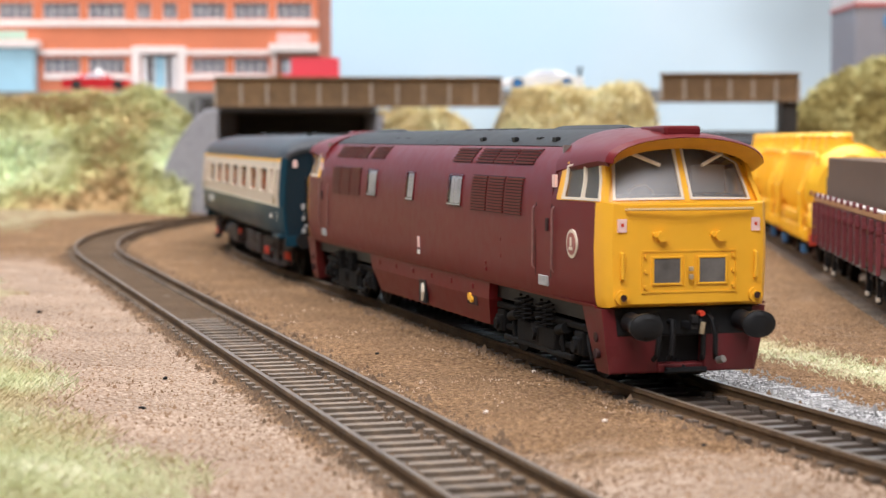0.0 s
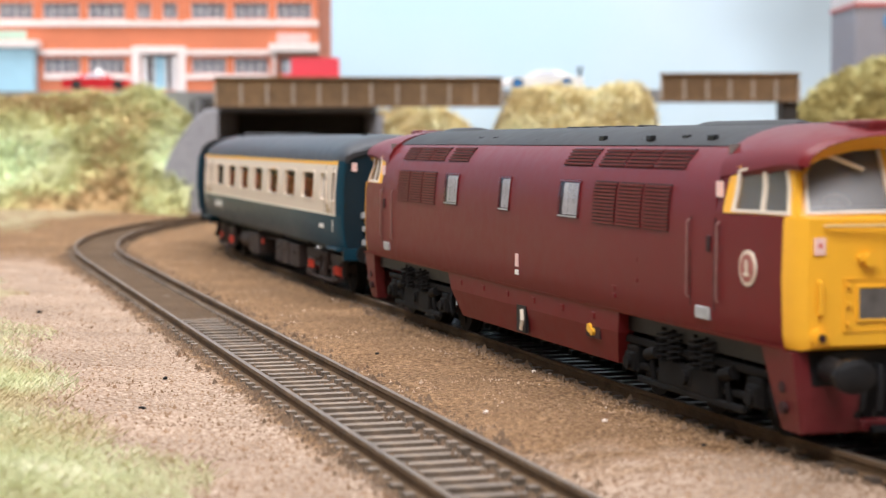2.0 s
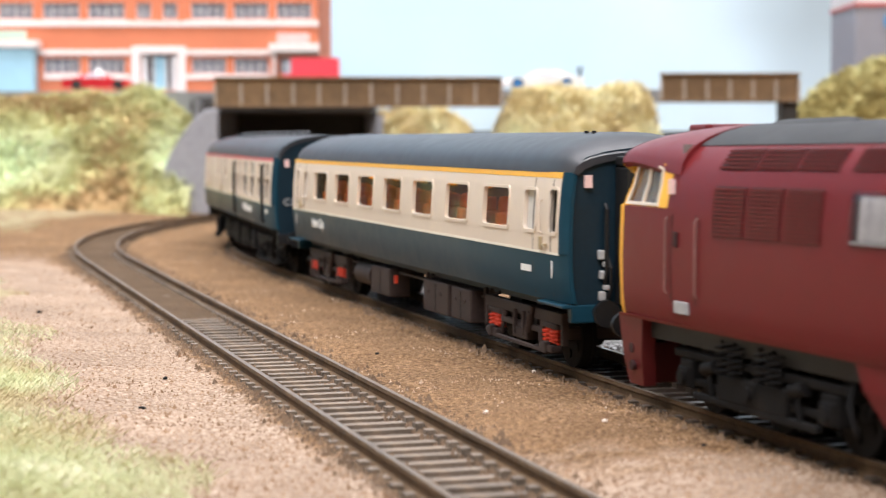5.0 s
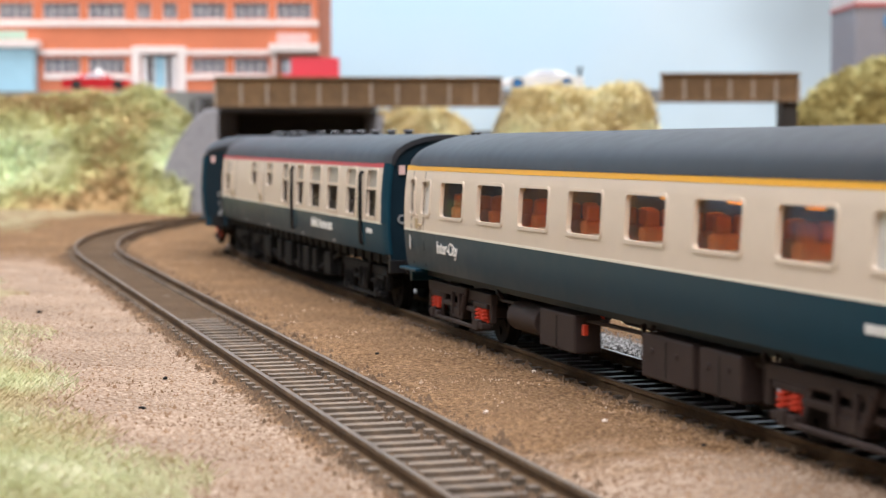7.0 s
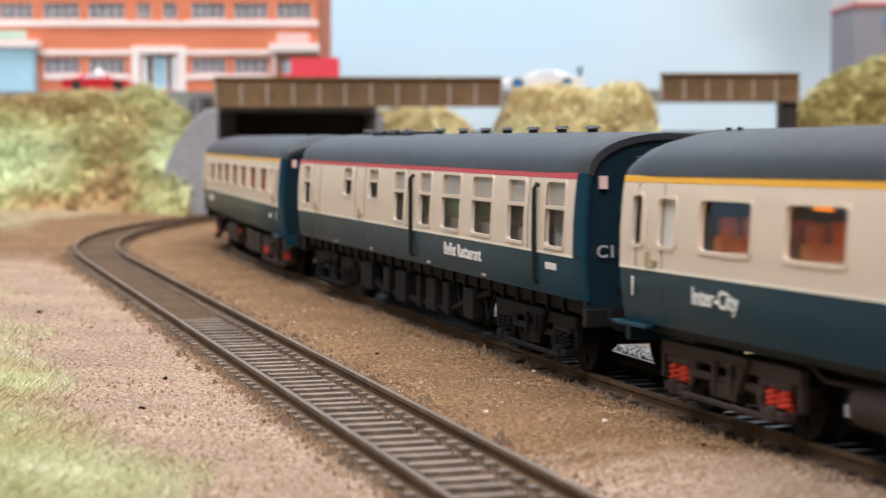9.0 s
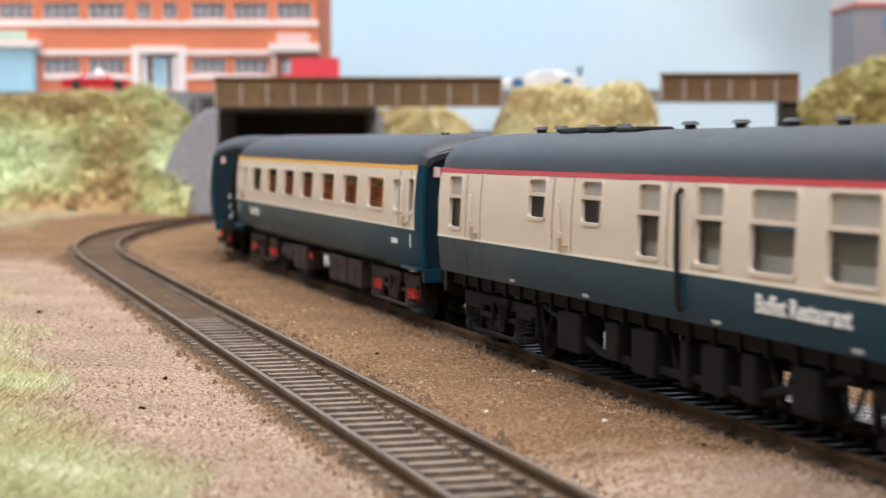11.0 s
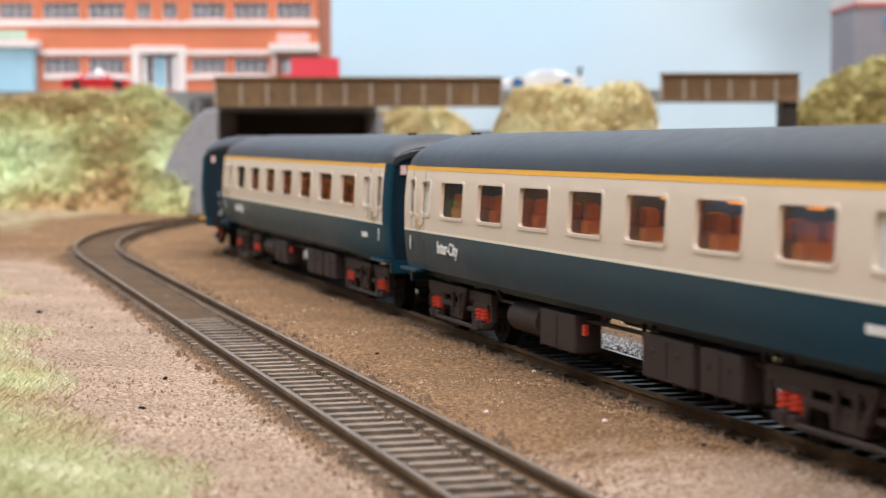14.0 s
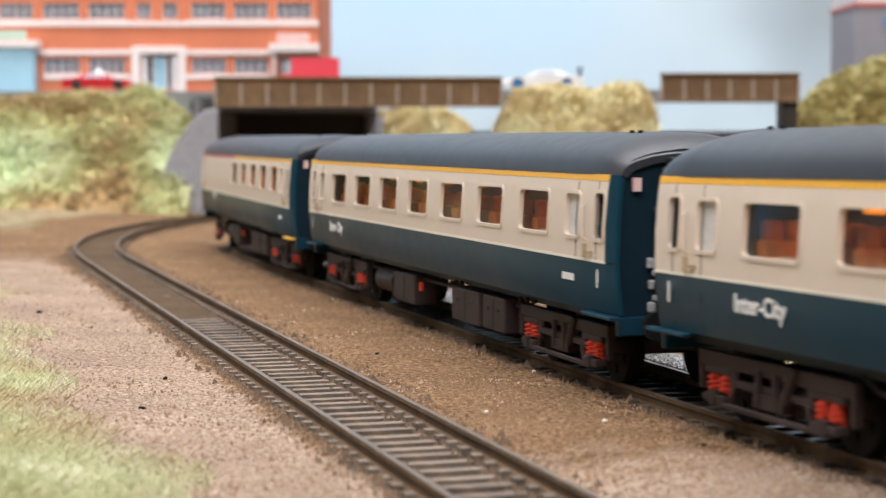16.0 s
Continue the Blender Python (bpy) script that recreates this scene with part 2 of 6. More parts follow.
M_CRUMB = mat("brown_ballast_crumb", (0.20, 0.13, 0.08), 0.9, vary=0.4, scale=1500)
M_GREYINT = mat("grey_interior_panel", (0.50, 0.48, 0.45), 0.7, vary=0.2)
M_FOL_L = foliage_mat("olive_foam_foliage", [(0.0, (0.15, 0.115, 0.045)), (0.2, (0.42, 0.27, 0.13)), (0.36, (0.50, 0.43, 0.20)), (0.55, (0.46, 0.47, 0.22)), (0.75, (0.68, 0.69, 0.42)), (1.0, (0.60, 0.74, 0.46))], 11)
M_FOL_R = foliage_mat("straw_foam_foliage", [(0.0, (0.46, 0.34, 0.15)), (0.3, (0.68, 0.56, 0.29)), (0.65, (0.82, 0.75, 0.45)), (1.0, (0.78, 0.80, 0.54))], 24)
M_FOL_O = foliage_mat("olive_brown_foam_foliage", [(0.0, (0.15, 0.11, 0.035)), (0.35, (0.30, 0.23, 0.08)), (0.7, (0.43, 0.37, 0.155)), (1.0, (0.50, 0.48, 0.25))], 26)
M_GRASS = foliage_mat("dry_static_grass", [(0.0, (0.44, 0.34, 0.19)), (0.3, (0.60, 0.52, 0.32)), (0.55, (0.56, 0.57, 0.34)), (0.8, (0.66, 0.69, 0.44)), (1.0, (0.90, 0.84, 0.68))], 22)
M_STONE = foliage_mat("loose_grit", [(0.0, (0.17, 0.10, 0.06)), (0.4, (0.30, 0.185, 0.11)), (0.85, (0.46, 0.31, 0.20)), (1.0, (0.75, 0.60, 0.48))], 60)
M_GREYSTONE = foliage_mat("grey_ballast_chips", [(0.0, (0.10, 0.10, 0.10)), (0.4, (0.32, 0.31, 0.30)), (0.8, (0.46, 0.45, 0.43)), (1.0, (0.66, 0.64, 0.61))], 60)


# ---- builders ----
def part(name, bm, material, parent=None, label="", smooth=False, at=(0, 0, 0), second=None, pick=None):
    """Links a bmesh, drawn in units, as one mesh object under a thing or a part."""
    bm.normal_update()
    me = bpy.data.meshes.new(name)
    for v in bm.verts:
        v.co *= U
    if second:
        for f in bm.faces:
            if pick(f):
                f.material_index = 1
    for f in bm.faces:
        f.smooth = smooth
    bm.to_mesh(me)
    bm.free()
    me.materials.append(material)
    if second:
        me.materials.append(second)
    ob = new(name, me)
    ob.parent = parent
    ob.location = [c * U for c in at]
    if smooth:
        me.set_sharp_from_angle(angle=radians(35))
    if label:
        tagged(ob, label)
    if name in ("pane", "windscreen_pane"):
        ob.visible_shadow = False
    return ob


def share(name, src, parent, at=(0, 0, 0), turn=(0, 0, 0)):
    ob = new(name, src.data)
    ob.parent = parent
    ob.matrix_basis = pose(at[0] * U, at[1] * U, at[2] * U, *turn)
    return ob


def thing(name, label, category, group="", kind="", at=(0, 0, 0), rz=0.0):
    ob = new(name)
    ob.empty_display_size = 0.01
    ob.matrix_basis = pose(at[0] * U, at[1] * U, at[2] * U, 0, 0, rz)
    return tagged(ob, label, category, group, kind)


def B(*boxes, bevel=0.0):
    """A bmesh of boxes (x0, x1, y0, y1, z0, z1)."""
    bm = bmesh.new()
    for x0, x1, y0, y1, z0, z1 in boxes:
        vs = [bm.verts.new((x, y, z)) for x in (x0, x1) for y in (y0, y1) for z in (z0, z1)]
        for i in ((0, 1, 3, 2), (4, 6, 7, 5), (0, 4, 5, 1), (2, 3, 7, 6), (0, 2, 6, 4), (1, 5, 7, 3)):
            bm.faces.new([vs[k] for k in i])
    if bevel:
        bmesh.ops.bevel(bm, geom=list(bm.edges), offset=bevel, segments=2, affect="EDGES", profile=0.5)
    return bm


def cyl(bm, c, axis, r, length, n=16, r2=None):
    """Adds a capped cylinder or cone along axis, centred at c."""
    r2 = r if r2 is None else r2
    ax = Vector(axis).normalized()
    e = ax.orthogonal().normalized()
    f = ax.cross(e)
    rings = []
    for s, rr in ((-0.5, r), (0.5, r2)):
        rings.append([bm.verts.new(Vector(c) + ax * s * length + (e * math.cos(2 * math.pi * k / n) + f * math.sin(2 * math.pi * k / n)) * rr) for k in range(n)])
    for k in range(n):
        bm.faces.new((rings[0][k], rings[0][(k + 1) % n], rings[1][(k + 1) % n], rings[1][k]))
    bm.faces.new(rings[0][::-1])
    bm.faces.new(rings[1])
    return bm


def wire(bm, pts, r, n=6):
    """Adds a round bar through the points."""
    rings = []
    for i, p in enumerate(pts):
        p = Vector(p)
        d = (Vector(pts[min(i + 1, len(pts) - 1)]) - Vector(pts[max(i - 1, 0)])).normalized()
        e = d.cross(Vector((0.31, 0.52, 0.79))).normalized()
        f = d.cross(e)
        rings.append([bm.verts.new(p + (e * math.cos(2 * math.pi * k / n) + f * math.sin(2 * math.pi * k / n)) * r) for k in range(n)])
    for a, b in zip(rings, rings[1:]):
        for k in range(n):
            bm.faces.new((a[k], a[(k + 1) % n], b[(k + 1) % n], b[k]))
    bm.faces.new(rings[0][::-1])
    bm.faces.new(rings[-1])
    return bm


def loft(bm, rings, closed=True, caps=True):
    vs = [[bm.verts.new(p) for p in r] for r in rings]
    n = len(vs[0])
    for a, b in zip(vs, vs[1:]):
        for k in range(n if closed else n - 1):
            bm.faces.new((a[k], a[(k + 1) % n], b[(k + 1) % n], b[k]))
    if caps and closed:
        bm.faces.new(vs[0][::-1])
        bm.faces.new(vs[-1])
    bmesh.ops.recalc_face_normals(bm, faces=list(bm.faces))
    return bm


def skin(fn, us, vs, holes=(), t=0.8):
    """A curved sheet fn(u, v) -> (x, y, z) with rectangular openings (u0, u1, v0, v1), thickened by fn's third argument."""
    us, vs = sorted(set(us) | {h[i] for h in holes for i in (0, 1)}), sorted(set(vs) | {h[i] for h in holes for i in (2, 3)})
    bm = bmesh.new()

    def solid(i, j):
        if not (0 <= i < len(us) - 1 and 0 <= j < len(vs) - 1):
            return False
        u, v = (us[i] + us[i + 1]) / 2, (vs[j] + vs[j + 1]) / 2
        return not any(h[0] < u < h[1] and h[2] < v < h[3] for h in holes)

    lay = {}

    def vert(i, j, k):
        if (i, j, k) not in lay:
            lay[i, j, k] = bm.verts.new(fn(us[i], vs[j], k * t))
        return lay[i, j, k]

    for i in range(len(us) - 1):
        for j in range(len(vs) - 1):
            if not solid(i, j):
                continue
            c = [(i, j), (i + 1, j), (i + 1, j + 1), (i, j + 1)]
            bm.faces.new([vert(*p, 0) for p in c])
            bm.faces.new([vert(*p, 1) for p in c[::-1]])
            for (a, b, di, dj) in ((0, 1, 0, -1), (1, 2, 1, 0), (2, 3, 0, 1), (3, 0, -1, 0)):
                if not solid(i + di, j + dj):
                    bm.faces.new([vert(*c[a], 0), vert(*c[a], 1), vert(*c[b], 1), vert(*c[b], 0)])
    bmesh.ops.recalc_face_normals(bm, faces=list(bm.faces))
    return bm


def letters(body, size, parent, at, rz, material, label=""):
    """Raised lettering as a mesh; stands upright, reading along local x after the turn rz."""
    cu = bpy.data.curves.new("lettering", "FONT")
    cu.body, cu.size, cu.extrude, cu.align_x, cu.align_y = body, size * U, 0.05 * U, "CENTER", "CENTER"
    cu.offset = 0.02 * size * U
    tmp = bpy.data.objects.new("lettering", cu)
    scene.collection.objects.link(tmp)
    me = bpy.data.meshes.new_from_object(tmp.evaluated_get(bpy.context.evaluated_depsgraph_get()))
    bpy.data.objects.remove(tmp)
    me.materials.clear()
    me.materials.append(material)
    ob = new("lettering", me)
    ob.parent = parent
    ob.matrix_basis = pose(at[0] * U, at[1] * U, at[2] * U, 90, 0, rz)
    if label:
        tagged(ob, label)
    return ob


# ---- the plan: two concentric tracks that turn to the right behind ----
TH = -0.292
TRACK_A = (2.8, TH, 459.0, 705.0)
TRACK_B = (66.9, TH, 450.0, 560.0)
NEAR_BEND = (110.0, 1.8e-4)  # the running line eases to the right towards the eye


def rise(s):
    """How far the running line climbs, in units, towards the eye."""
    q = max(0.0, 100.0 - s)
    return 0.0105 * q * q / (q + 40)


def on_track(track, s, lat=0.0):
    """Place on a track, s units from its near mark, lat to its outer side, and the way it heads."""
    x0, th, s0, r = track
    d, left = Vector((math.sin(th), math.cos(th))), Vector((-math.cos(th), math.sin(th)))
    p = Vector((x0, 250.0))
    if track is TRACK_B and s < NEAR_BEND[0]:
        q = NEAR_BEND[0] - s
        dd = (d + left * NEAR_BEND[1] * q).normalized()
        return p + d * s - left * (0.5 * NEAR_BEND[1] * q * q) + Vector((-dd.y, dd.x)) * lat, dd
    if s <= s0:
        return p + d * s + left * lat, d
    c = p + d * s0 - left * r
    a = (s - s0) / r
    rad = left * math.cos(a) + d * math.sin(a)
    return c + rad * (r + lat), d * math.cos(a) - left * math.sin(a)


def beside(track, x, y):
    """How far (x, y) lies to a track's outer side, and how far along it."""
    x0, th, s0, r = track
    d, left = Vector((math.sin(th), math.cos(th))), Vector((-math.cos(th), math.sin(th)))
    v = Vector((x - x0, y - 250.0))
    a, l = v.dot(d), v.dot(left)
    if track is TRACK_B and a < NEAR_BEND[0]:
        return l + 0.5 * NEAR_BEND[1] * (NEAR_BEND[0] - a) ** 2, a
    if a < s0:
        return l, a
    return math.hypot(a - s0, l + r) - r, s0 + r * math.atan2(a - s0, l + r)


C_FROM, C_WAY = Vector((133.5, 513.0)), Vector((0.092, 0.9958))


# ---- ground ----
def soil_height(x, y):
    la, sa = beside(TRACK_A, x, y)
    lb, sb = beside(TRACK_B, x, y)
    z = -2.9 + 0.5 * noise.noise((x / 28, y / 28, 3.1)) + 0.28 * noise.noise((x / 6, y / 6, 8.2)) + 0.22 * noise.noise((x / 2.2, y / 2.2, 1.2))
    for l, s in ((la, sa), (lb, sb)):
        if 9.0 < abs(l) < 17:
            z += 0.65 if l is lb else 0.4
        if abs(l) < 10.2:
            k = min(1.0, (10.2 - abs(l)) / 1.4)
            z = z * (1 - k) + (-4.7 + 0.15 * noise.noise((x / 2, y / 2, 5))) * k
    if -51 < la < -11.5 and lb > 11.5:
        z += 1.1 * math.sin(math.pi * min(1, (lb - 11.5) / 38))
    z += rise(max(sb, -150)) * max(0.0, 1 - abs(lb) / (36 if lb > 0 else 70))
    z += 2.5 * max(0.0, min(1.0, (la - 22) / 45)) + 3.0 * max(0.0, min(1.0, (la - 60) / 120))
    return z


def soil_kind(x, y):
    la, _ = beside(TRACK_A, x, y)
    lb, _ = beside(TRACK_B, x, y)
    turf = max(0.0, min(1.0, (la - 33 - 0.012 * y + 14 * noise.noise((x / 26, y / 40, 2.0))) / 32))
    if lb < -30:
        turf = max(turf, min(1.0, max(0.0, 1 - abs(lb + 54) / 16)) * (0.7 if y < 480 else 0))
    grey = 0.8 if -30 < lb < -9 else 0.0
    pale = max(0.0, min(1.0, (la - 9) / 12))
    pale = max(pale, 0.64 * max(0.0, min(1.0, (308 - y) / 60)))
    if lb < -20:
        pale = 0.3
    if y > 560:
        fade = max(0.0, 1 - (y - 560) / 300)
        pale *= fade
        turf *= 0.45 + 0.55 * fade
    return turf, grey, pale, 1.0 if abs(la) < 10.5 else 0.85 * max(0.0, 1 - (abs(la) - 10.5) / 6)


def ground_sheet():
    rows = [-520, -380, -240, -120, -20, 50] + [95 * (1900 / 95) ** (i / 300) for i in range(301)]
    cols = [-0.42 + 0.84 * j / 250 for j in range(251)]
    verts, kinds = [], []
    for y in rows:
        k = max(y, 95) + 120
        xs = [c * k for c in cols]
        xs = [-950 + (xs[0] + 950) * j / 10 for j in range(10)] + xs + [xs[-1] + (950 - xs[-1]) * (j + 1) / 10 for j in range(10)]
        for x in xs:
            verts.append((x * U, y * U, soil_height(x, y) * U))
            kinds.append(soil_kind(x, y))
    n = len(cols) + 20
    faces = [(i * n + j, i * n + j + 1, (i + 1) * n + j + 1, (i + 1) * n + j) for i in range(len(rows) - 1) for j in range(n - 1)]
    me = bpy.data.meshes.new("ground")
    me.from_pydata(verts, [], faces)
    att = me.color_attributes.new("soil", "FLOAT_COLOR", "POINT")
    att.data.foreach_set("color", [c for k in kinds for c in k])
    me.materials.append(M_SOIL)
    me.polygons.foreach_set("use_smooth", [True] * len(faces))
    return tagged(new("ground", me), "sandy brown scatter ground with dry turf and grey ballast", "ground", kind="structure")


ground_sheet()
base = part("baseboard", B((-960, 960, -530, 1910, -30, -12), *[(x - 25, x + 25, y - 25, y + 25, -980, -30) for x in (-900, 900) for y in (-480, 1860)]), M_BOARD)
tagged(base, "plywood baseboard under the scatter", "baseboard", kind="structure")


def scatter(name, label, material, spots, size, kind="stuff"):
    """Many small angular chips or clumps as one mesh."""
    rng = np.random.default_rng(len(spots))
    verts, faces = [], []
    tet = np.array([(1, 0, -0.5), (-0.5, 0.87, -0.5), (-0.5, -0.87, -0.5), (0.1, 0.1, 0.9)])
    for x, y, z, k in spots:
        r = size * k * rng.uniform(0.6, 1.3)
        a = rng.uniform(0, 6.28)
        ca, sa = math.cos(a), math.sin(a)
        i = len(verts)
        for p in tet * rng.uniform(0.6, 1.3, (4, 3)):
            verts.append(((x + r * (ca * p[0] - sa * p[1])) * U, (y + r * (sa * p[0] + ca * p[1])) * U, (z + r * p[2]) * U))
        faces += [(i, i + 2, i + 1), (i, i + 1, i + 3), (i + 1, i + 2, i + 3), (i + 2, i, i + 3)]
    me = bpy.data.meshes.new(name)
    me.from_pydata(verts, [], faces)
    me.materials.append(material)
    return tagged(new(name, me), label, name.replace("_", " "), kind=kind)


def grit():
    rng = random.Random(4)
    spots, chips = [], []
    while len(spots) < 30000:
        y = 150 * (5.5 ** rng.random())
        x = rng.uniform(-0.28, 0.28) * (y + 30)
        la, sa = beside(TRACK_A, x, y)
        lb, sb = beside(TRACK_B, x, y)
        if abs(la) < 9.5 and (sa > 225 or rng.random() < 0.6) or abs(lb) < 9.5:
            continue
        if turfed(x, y) > rng.random():
            continue
        k = 1.0 if rng.random() < 0.975 else 2.2
        (chips if -34 < lb < -9 else spots).append((x, y, soil_height(x, y), k))
    while len(chips) < 12000:
        s, l = rng.uniform(-120, 520), rng.uniform(-34, 9)
        p, _ = on_track(TRACK_B, s, l)
        if abs(abs(l) - 8.8) < 1.6:
            continue
        chips.append((p.x, p.y, soil_height(p.x, p.y) - 0.1, 1.0 if l < -9 else 0.7))
    scatter("loose_grit", "loose brown grit and small stones on the sand", M_STONE, spots, 0.3)
    scatter("ballast_chips", "pale grey crushed ballast beside the running line", M_GREYSTONE, chips, 0.45)
    ends = []
    for track in (TRACK_A, TRACK_B):
        for i in range(3200):
            s, side = rng.uniform(-120, 520), rng.choice((-1, 1))
            p, _ = on_track(track, s, side * rng.triangular(9.8, 17.5, 11.5))
            ends.append((p.x, p.y, soil_height(p.x, p.y) + 0.1, rng.uniform(0.4, 2.1) if rng.random() < 0.25 else rng.uniform(0.4, 1.0)))
    for i in range(3400):
        s, side = rng.uniform(-90, 300), rng.choice((-1, 1))
        p, _ = on_track(TRACK_A, s, side * rng.triangular(3.5, 8.3, 8.0))
        ends.append((p.x, p.y, -2.75 + rng.uniform(-0.5, 0.1), rng.uniform(0.5, 1.3)))
    scatter("ballast_crumbs", "dark brown ballast crumbs along the sleeper ends", M_CRUMB, ends, 0.6)


def turfed(x, y):
    return soil_kind(x, y)[0]


def grass():
    rng = random.Random(11)
    verts, faces = [], []
    count = 0
    while count < 60000:
        if rng.random() < 0.80:
            y = 150 * (6.5 ** rng.random())
            x = -rng.uniform(0.10, 0.27) * (y + 25)
        else:
            y = rng.uniform(280, 480)
            x = rng.uniform(0.10, 0.27) * y
        if turfed(x, y) < 0.12 or turfed(x, y) * 1.3 < rng.random() + 0.12 * noise.noise((x / 9, y / 9, 0)):
            continue
        if abs(beside(TRACK_A, x, y)[0]) < 16 or (x > 0 and beside(TRACK_B, x, y)[0] > -37):
            continue
        count += 1
        z = soil_height(x, y) - 0.2
        a, h = rng.uniform(0, 6.28), rng.uniform(0.5, 2.0) * (0.65 if x > 0 else 1.0)
        lean = rng.uniform(0.4, 1.9) * h
        w = 0.05 + 0.00009 * y
        dx, dy = math.cos(a), math.sin(a)
        i = len(verts)
        for px, py, pz in ((-dy * w, dx * w, 0), (dy * w, -dx * w, 0), (dx * lean * 0.5 + dy * w * 0.7, dy * lean * 0.5 - dx * w * 0.7, h * 0.6), (dx * lean, dy * lean, h)):
            verts.append(((x + px) * U, (y + py) * U, (z + pz) * U))
        faces += [(i, i + 1, i + 2), (i, i + 2, i + 3)]
    me = bpy.data.meshes.new("static_grass")
    me.from_pydata(verts, [], faces)
    me.materials.append(M_GRASS)
    tagged(new("static_grass", me), "short dry yellow-green static grass", "grass", kind="stuff")


grit()
grass()


def pebble(x, y, r, material, label, seed):
    rng = random.Random(seed)
    bm = bmesh.new()
    bmesh.ops.create_icosphere(bm, subdivisions=1, radius=r)
    for v in bm.verts:
        v.co = Vector((v.co.x * 1.25, v.co.y, v.co.z * 0.7)) * rng.uniform(0.75, 1.2)
    ob = part("pebble", bm, material, at=(x, y, soil_height(x, y) + r * 0.35))
    ob.rotation_euler = (0, 0, rng.uniform(0, 6))
    return tagged(ob, label, "pebble", "loose pebbles")


for i, (px, py, pr, pm) in enumerate(((7.4, 308.7, 0.55, "pale"), (1.2, 280.8, 0.5, "pale"), (26.8, 295.3, 0.5, "pale"), (18.5, 363.3, 0.55, "pale"), (21.5, 360.0, 0.4, "pale"), (-52.8, 313.8, 0.6, "dark"), (-55.3, 356.4, 0.55, "dark"), (-109.7, 486.8, 0.8, "dark"), (40.3, 275.6, 0.5, "dark"), (-14.4, 391.7, 0.5, "dark"), (-34.9, 343.3, 1.1, "dark"), (-54.0, 445.1, 0.5, "pale"), (-51.6, 414.4, 0.5, "pale"), (-43.0, 395.9, 0.4, "pale"))):
    pebble(px, py, pr, M_PEBBLE if pm == "pale" else M_UNDER, "small pale pebble lying on the sand" if pm == "pale" else "small dark chip lying on the ground", i)


# ---- tracks ----
def rail_bar(track, lat, s0, s1, top, parent):
    prof = [(-0.48, 0.0), (0.48, 0.0), (0.55, -0.7), (0.22, -1.0), (0.22, -2.0), (1.2, -2.3), (1.2, -2.6), (-1.2, -2.6), (-1.2, -2.3), (-0.22, -2.0), (-0.22, -1.0), (-0.55, -0.7)]
    rings = []
    n = int((s1 - s0) / 9)
    for i in range(n + 1):
        s = s0 + (s1 - s0) * i / n
        p, d = on_track(track, s, lat)
        left = Vector((-d.y, d.x))
        rings.append([(p.x + left.x * a, p.y + left.y * a, b + (rise(s) if track is TRACK_B else 0)) for a, b in prof])
    bm = loft(bmesh.new(), rings)
    return part("rail", bm, M_RUST, parent, second=top, pick=lambda f: f.normal.z > 0.9 and min(e.calc_length() for e in f.edges) > 0.8 * U and min(e.calc_length() for e in f.edges) < 1.0 * U)


def build_track(track, label, first, last, sleeper_to, top_near, top_far, sleeper_mat):
    t = thing("railway_track", label, "railway track", kind="structure")
    rail_bar(track, 8.8, first, last, top_near, t)
    rail_bar(track, -8.8, first, last, top_far, t)
    rng = random.Random(7)
    chairs = [(-1.1, 1.1, sy + dy - 0.8, sy + dy + 0.8, -2.8, -1.9) for sy in (-8.8, 8.8) for dy in (-1.9, 1.9)]
    bm = B((-1.25, 1.25, -15, 15, -4.9, -2.75), *chairs)
    src = None
    s = first + 4
    while s < sleeper_to:
        p, d = on_track(track, s)
        ang = math.degrees(math.atan2(d.y, d.x)) + rng.uniform(-0.8, 0.8)
        up = rise(s) if track is TRACK_B else 0.0
        if src is None:
            src = part("sleeper", bm, sleeper_mat, t)
            src.matrix_basis = pose(p.x * U, p.y * U, up * U, 0, 0, ang)
        else:
            share("sleeper", src, t, (p.x, p.y, up + rng.uniform(-0.12, 0.1)), (0, 0, ang))
        s += 6.3
    return t


track_a = build_track(TRACK_A, "weathered siding track with brown rails and sanded sleepers", -140, 1100, 520, M_RAILTOP, M_RAILTOP, M_SLEEPER)
track_b = build_track(TRACK_B, "running line with bright rail heads and dark oily sleepers", -190, 1900, 700, M_RAILTOP, M_STEEL, M_SLEEPER_B)
rings = []
for i in range(60):
    p, d = on_track(TRACK_A, 226 + i * 14)
    left = Vector((-d.y, d.x))
    rings.append([(p.x + left.x * a, p.y + left.y * a, z - max(0.0, 1.2 - i) * 0.7 + 0.3 * noise.noise((p.x / 9, p.y / 9, a))) for a, z in ((-7.6, -4.8), (-7.6, -2.4), (-3, -2.62), (3, -2.6), (7.6, -2.4), (7.6, -4.8))])
part("track_infill", loft(bmesh.new(), rings), M_INFILL, track_a, "smooth trodden brown infill between the rails")
track_c = thing("railway_track", "siding track under the parked wagons", "railway track", kind="structure")
for off in (-8.8, 8.8):
    n = Vector((C_WAY.y, -C_WAY.x))
    a, b = C_FROM - C_WAY * 260 + n * off, C_FROM + C_WAY * 700 + n * off
    bm = loft(bmesh.new(), [[(q.x - 0.6, q.y, 0), (q.x + 0.6, q.y, 0), (q.x + 0.9, q.y, -3.5), (q.x - 0.9, q.y, -3.5)] for q in (a, b)])
    part("rail", bm, M_RUST, track_c)
src = None
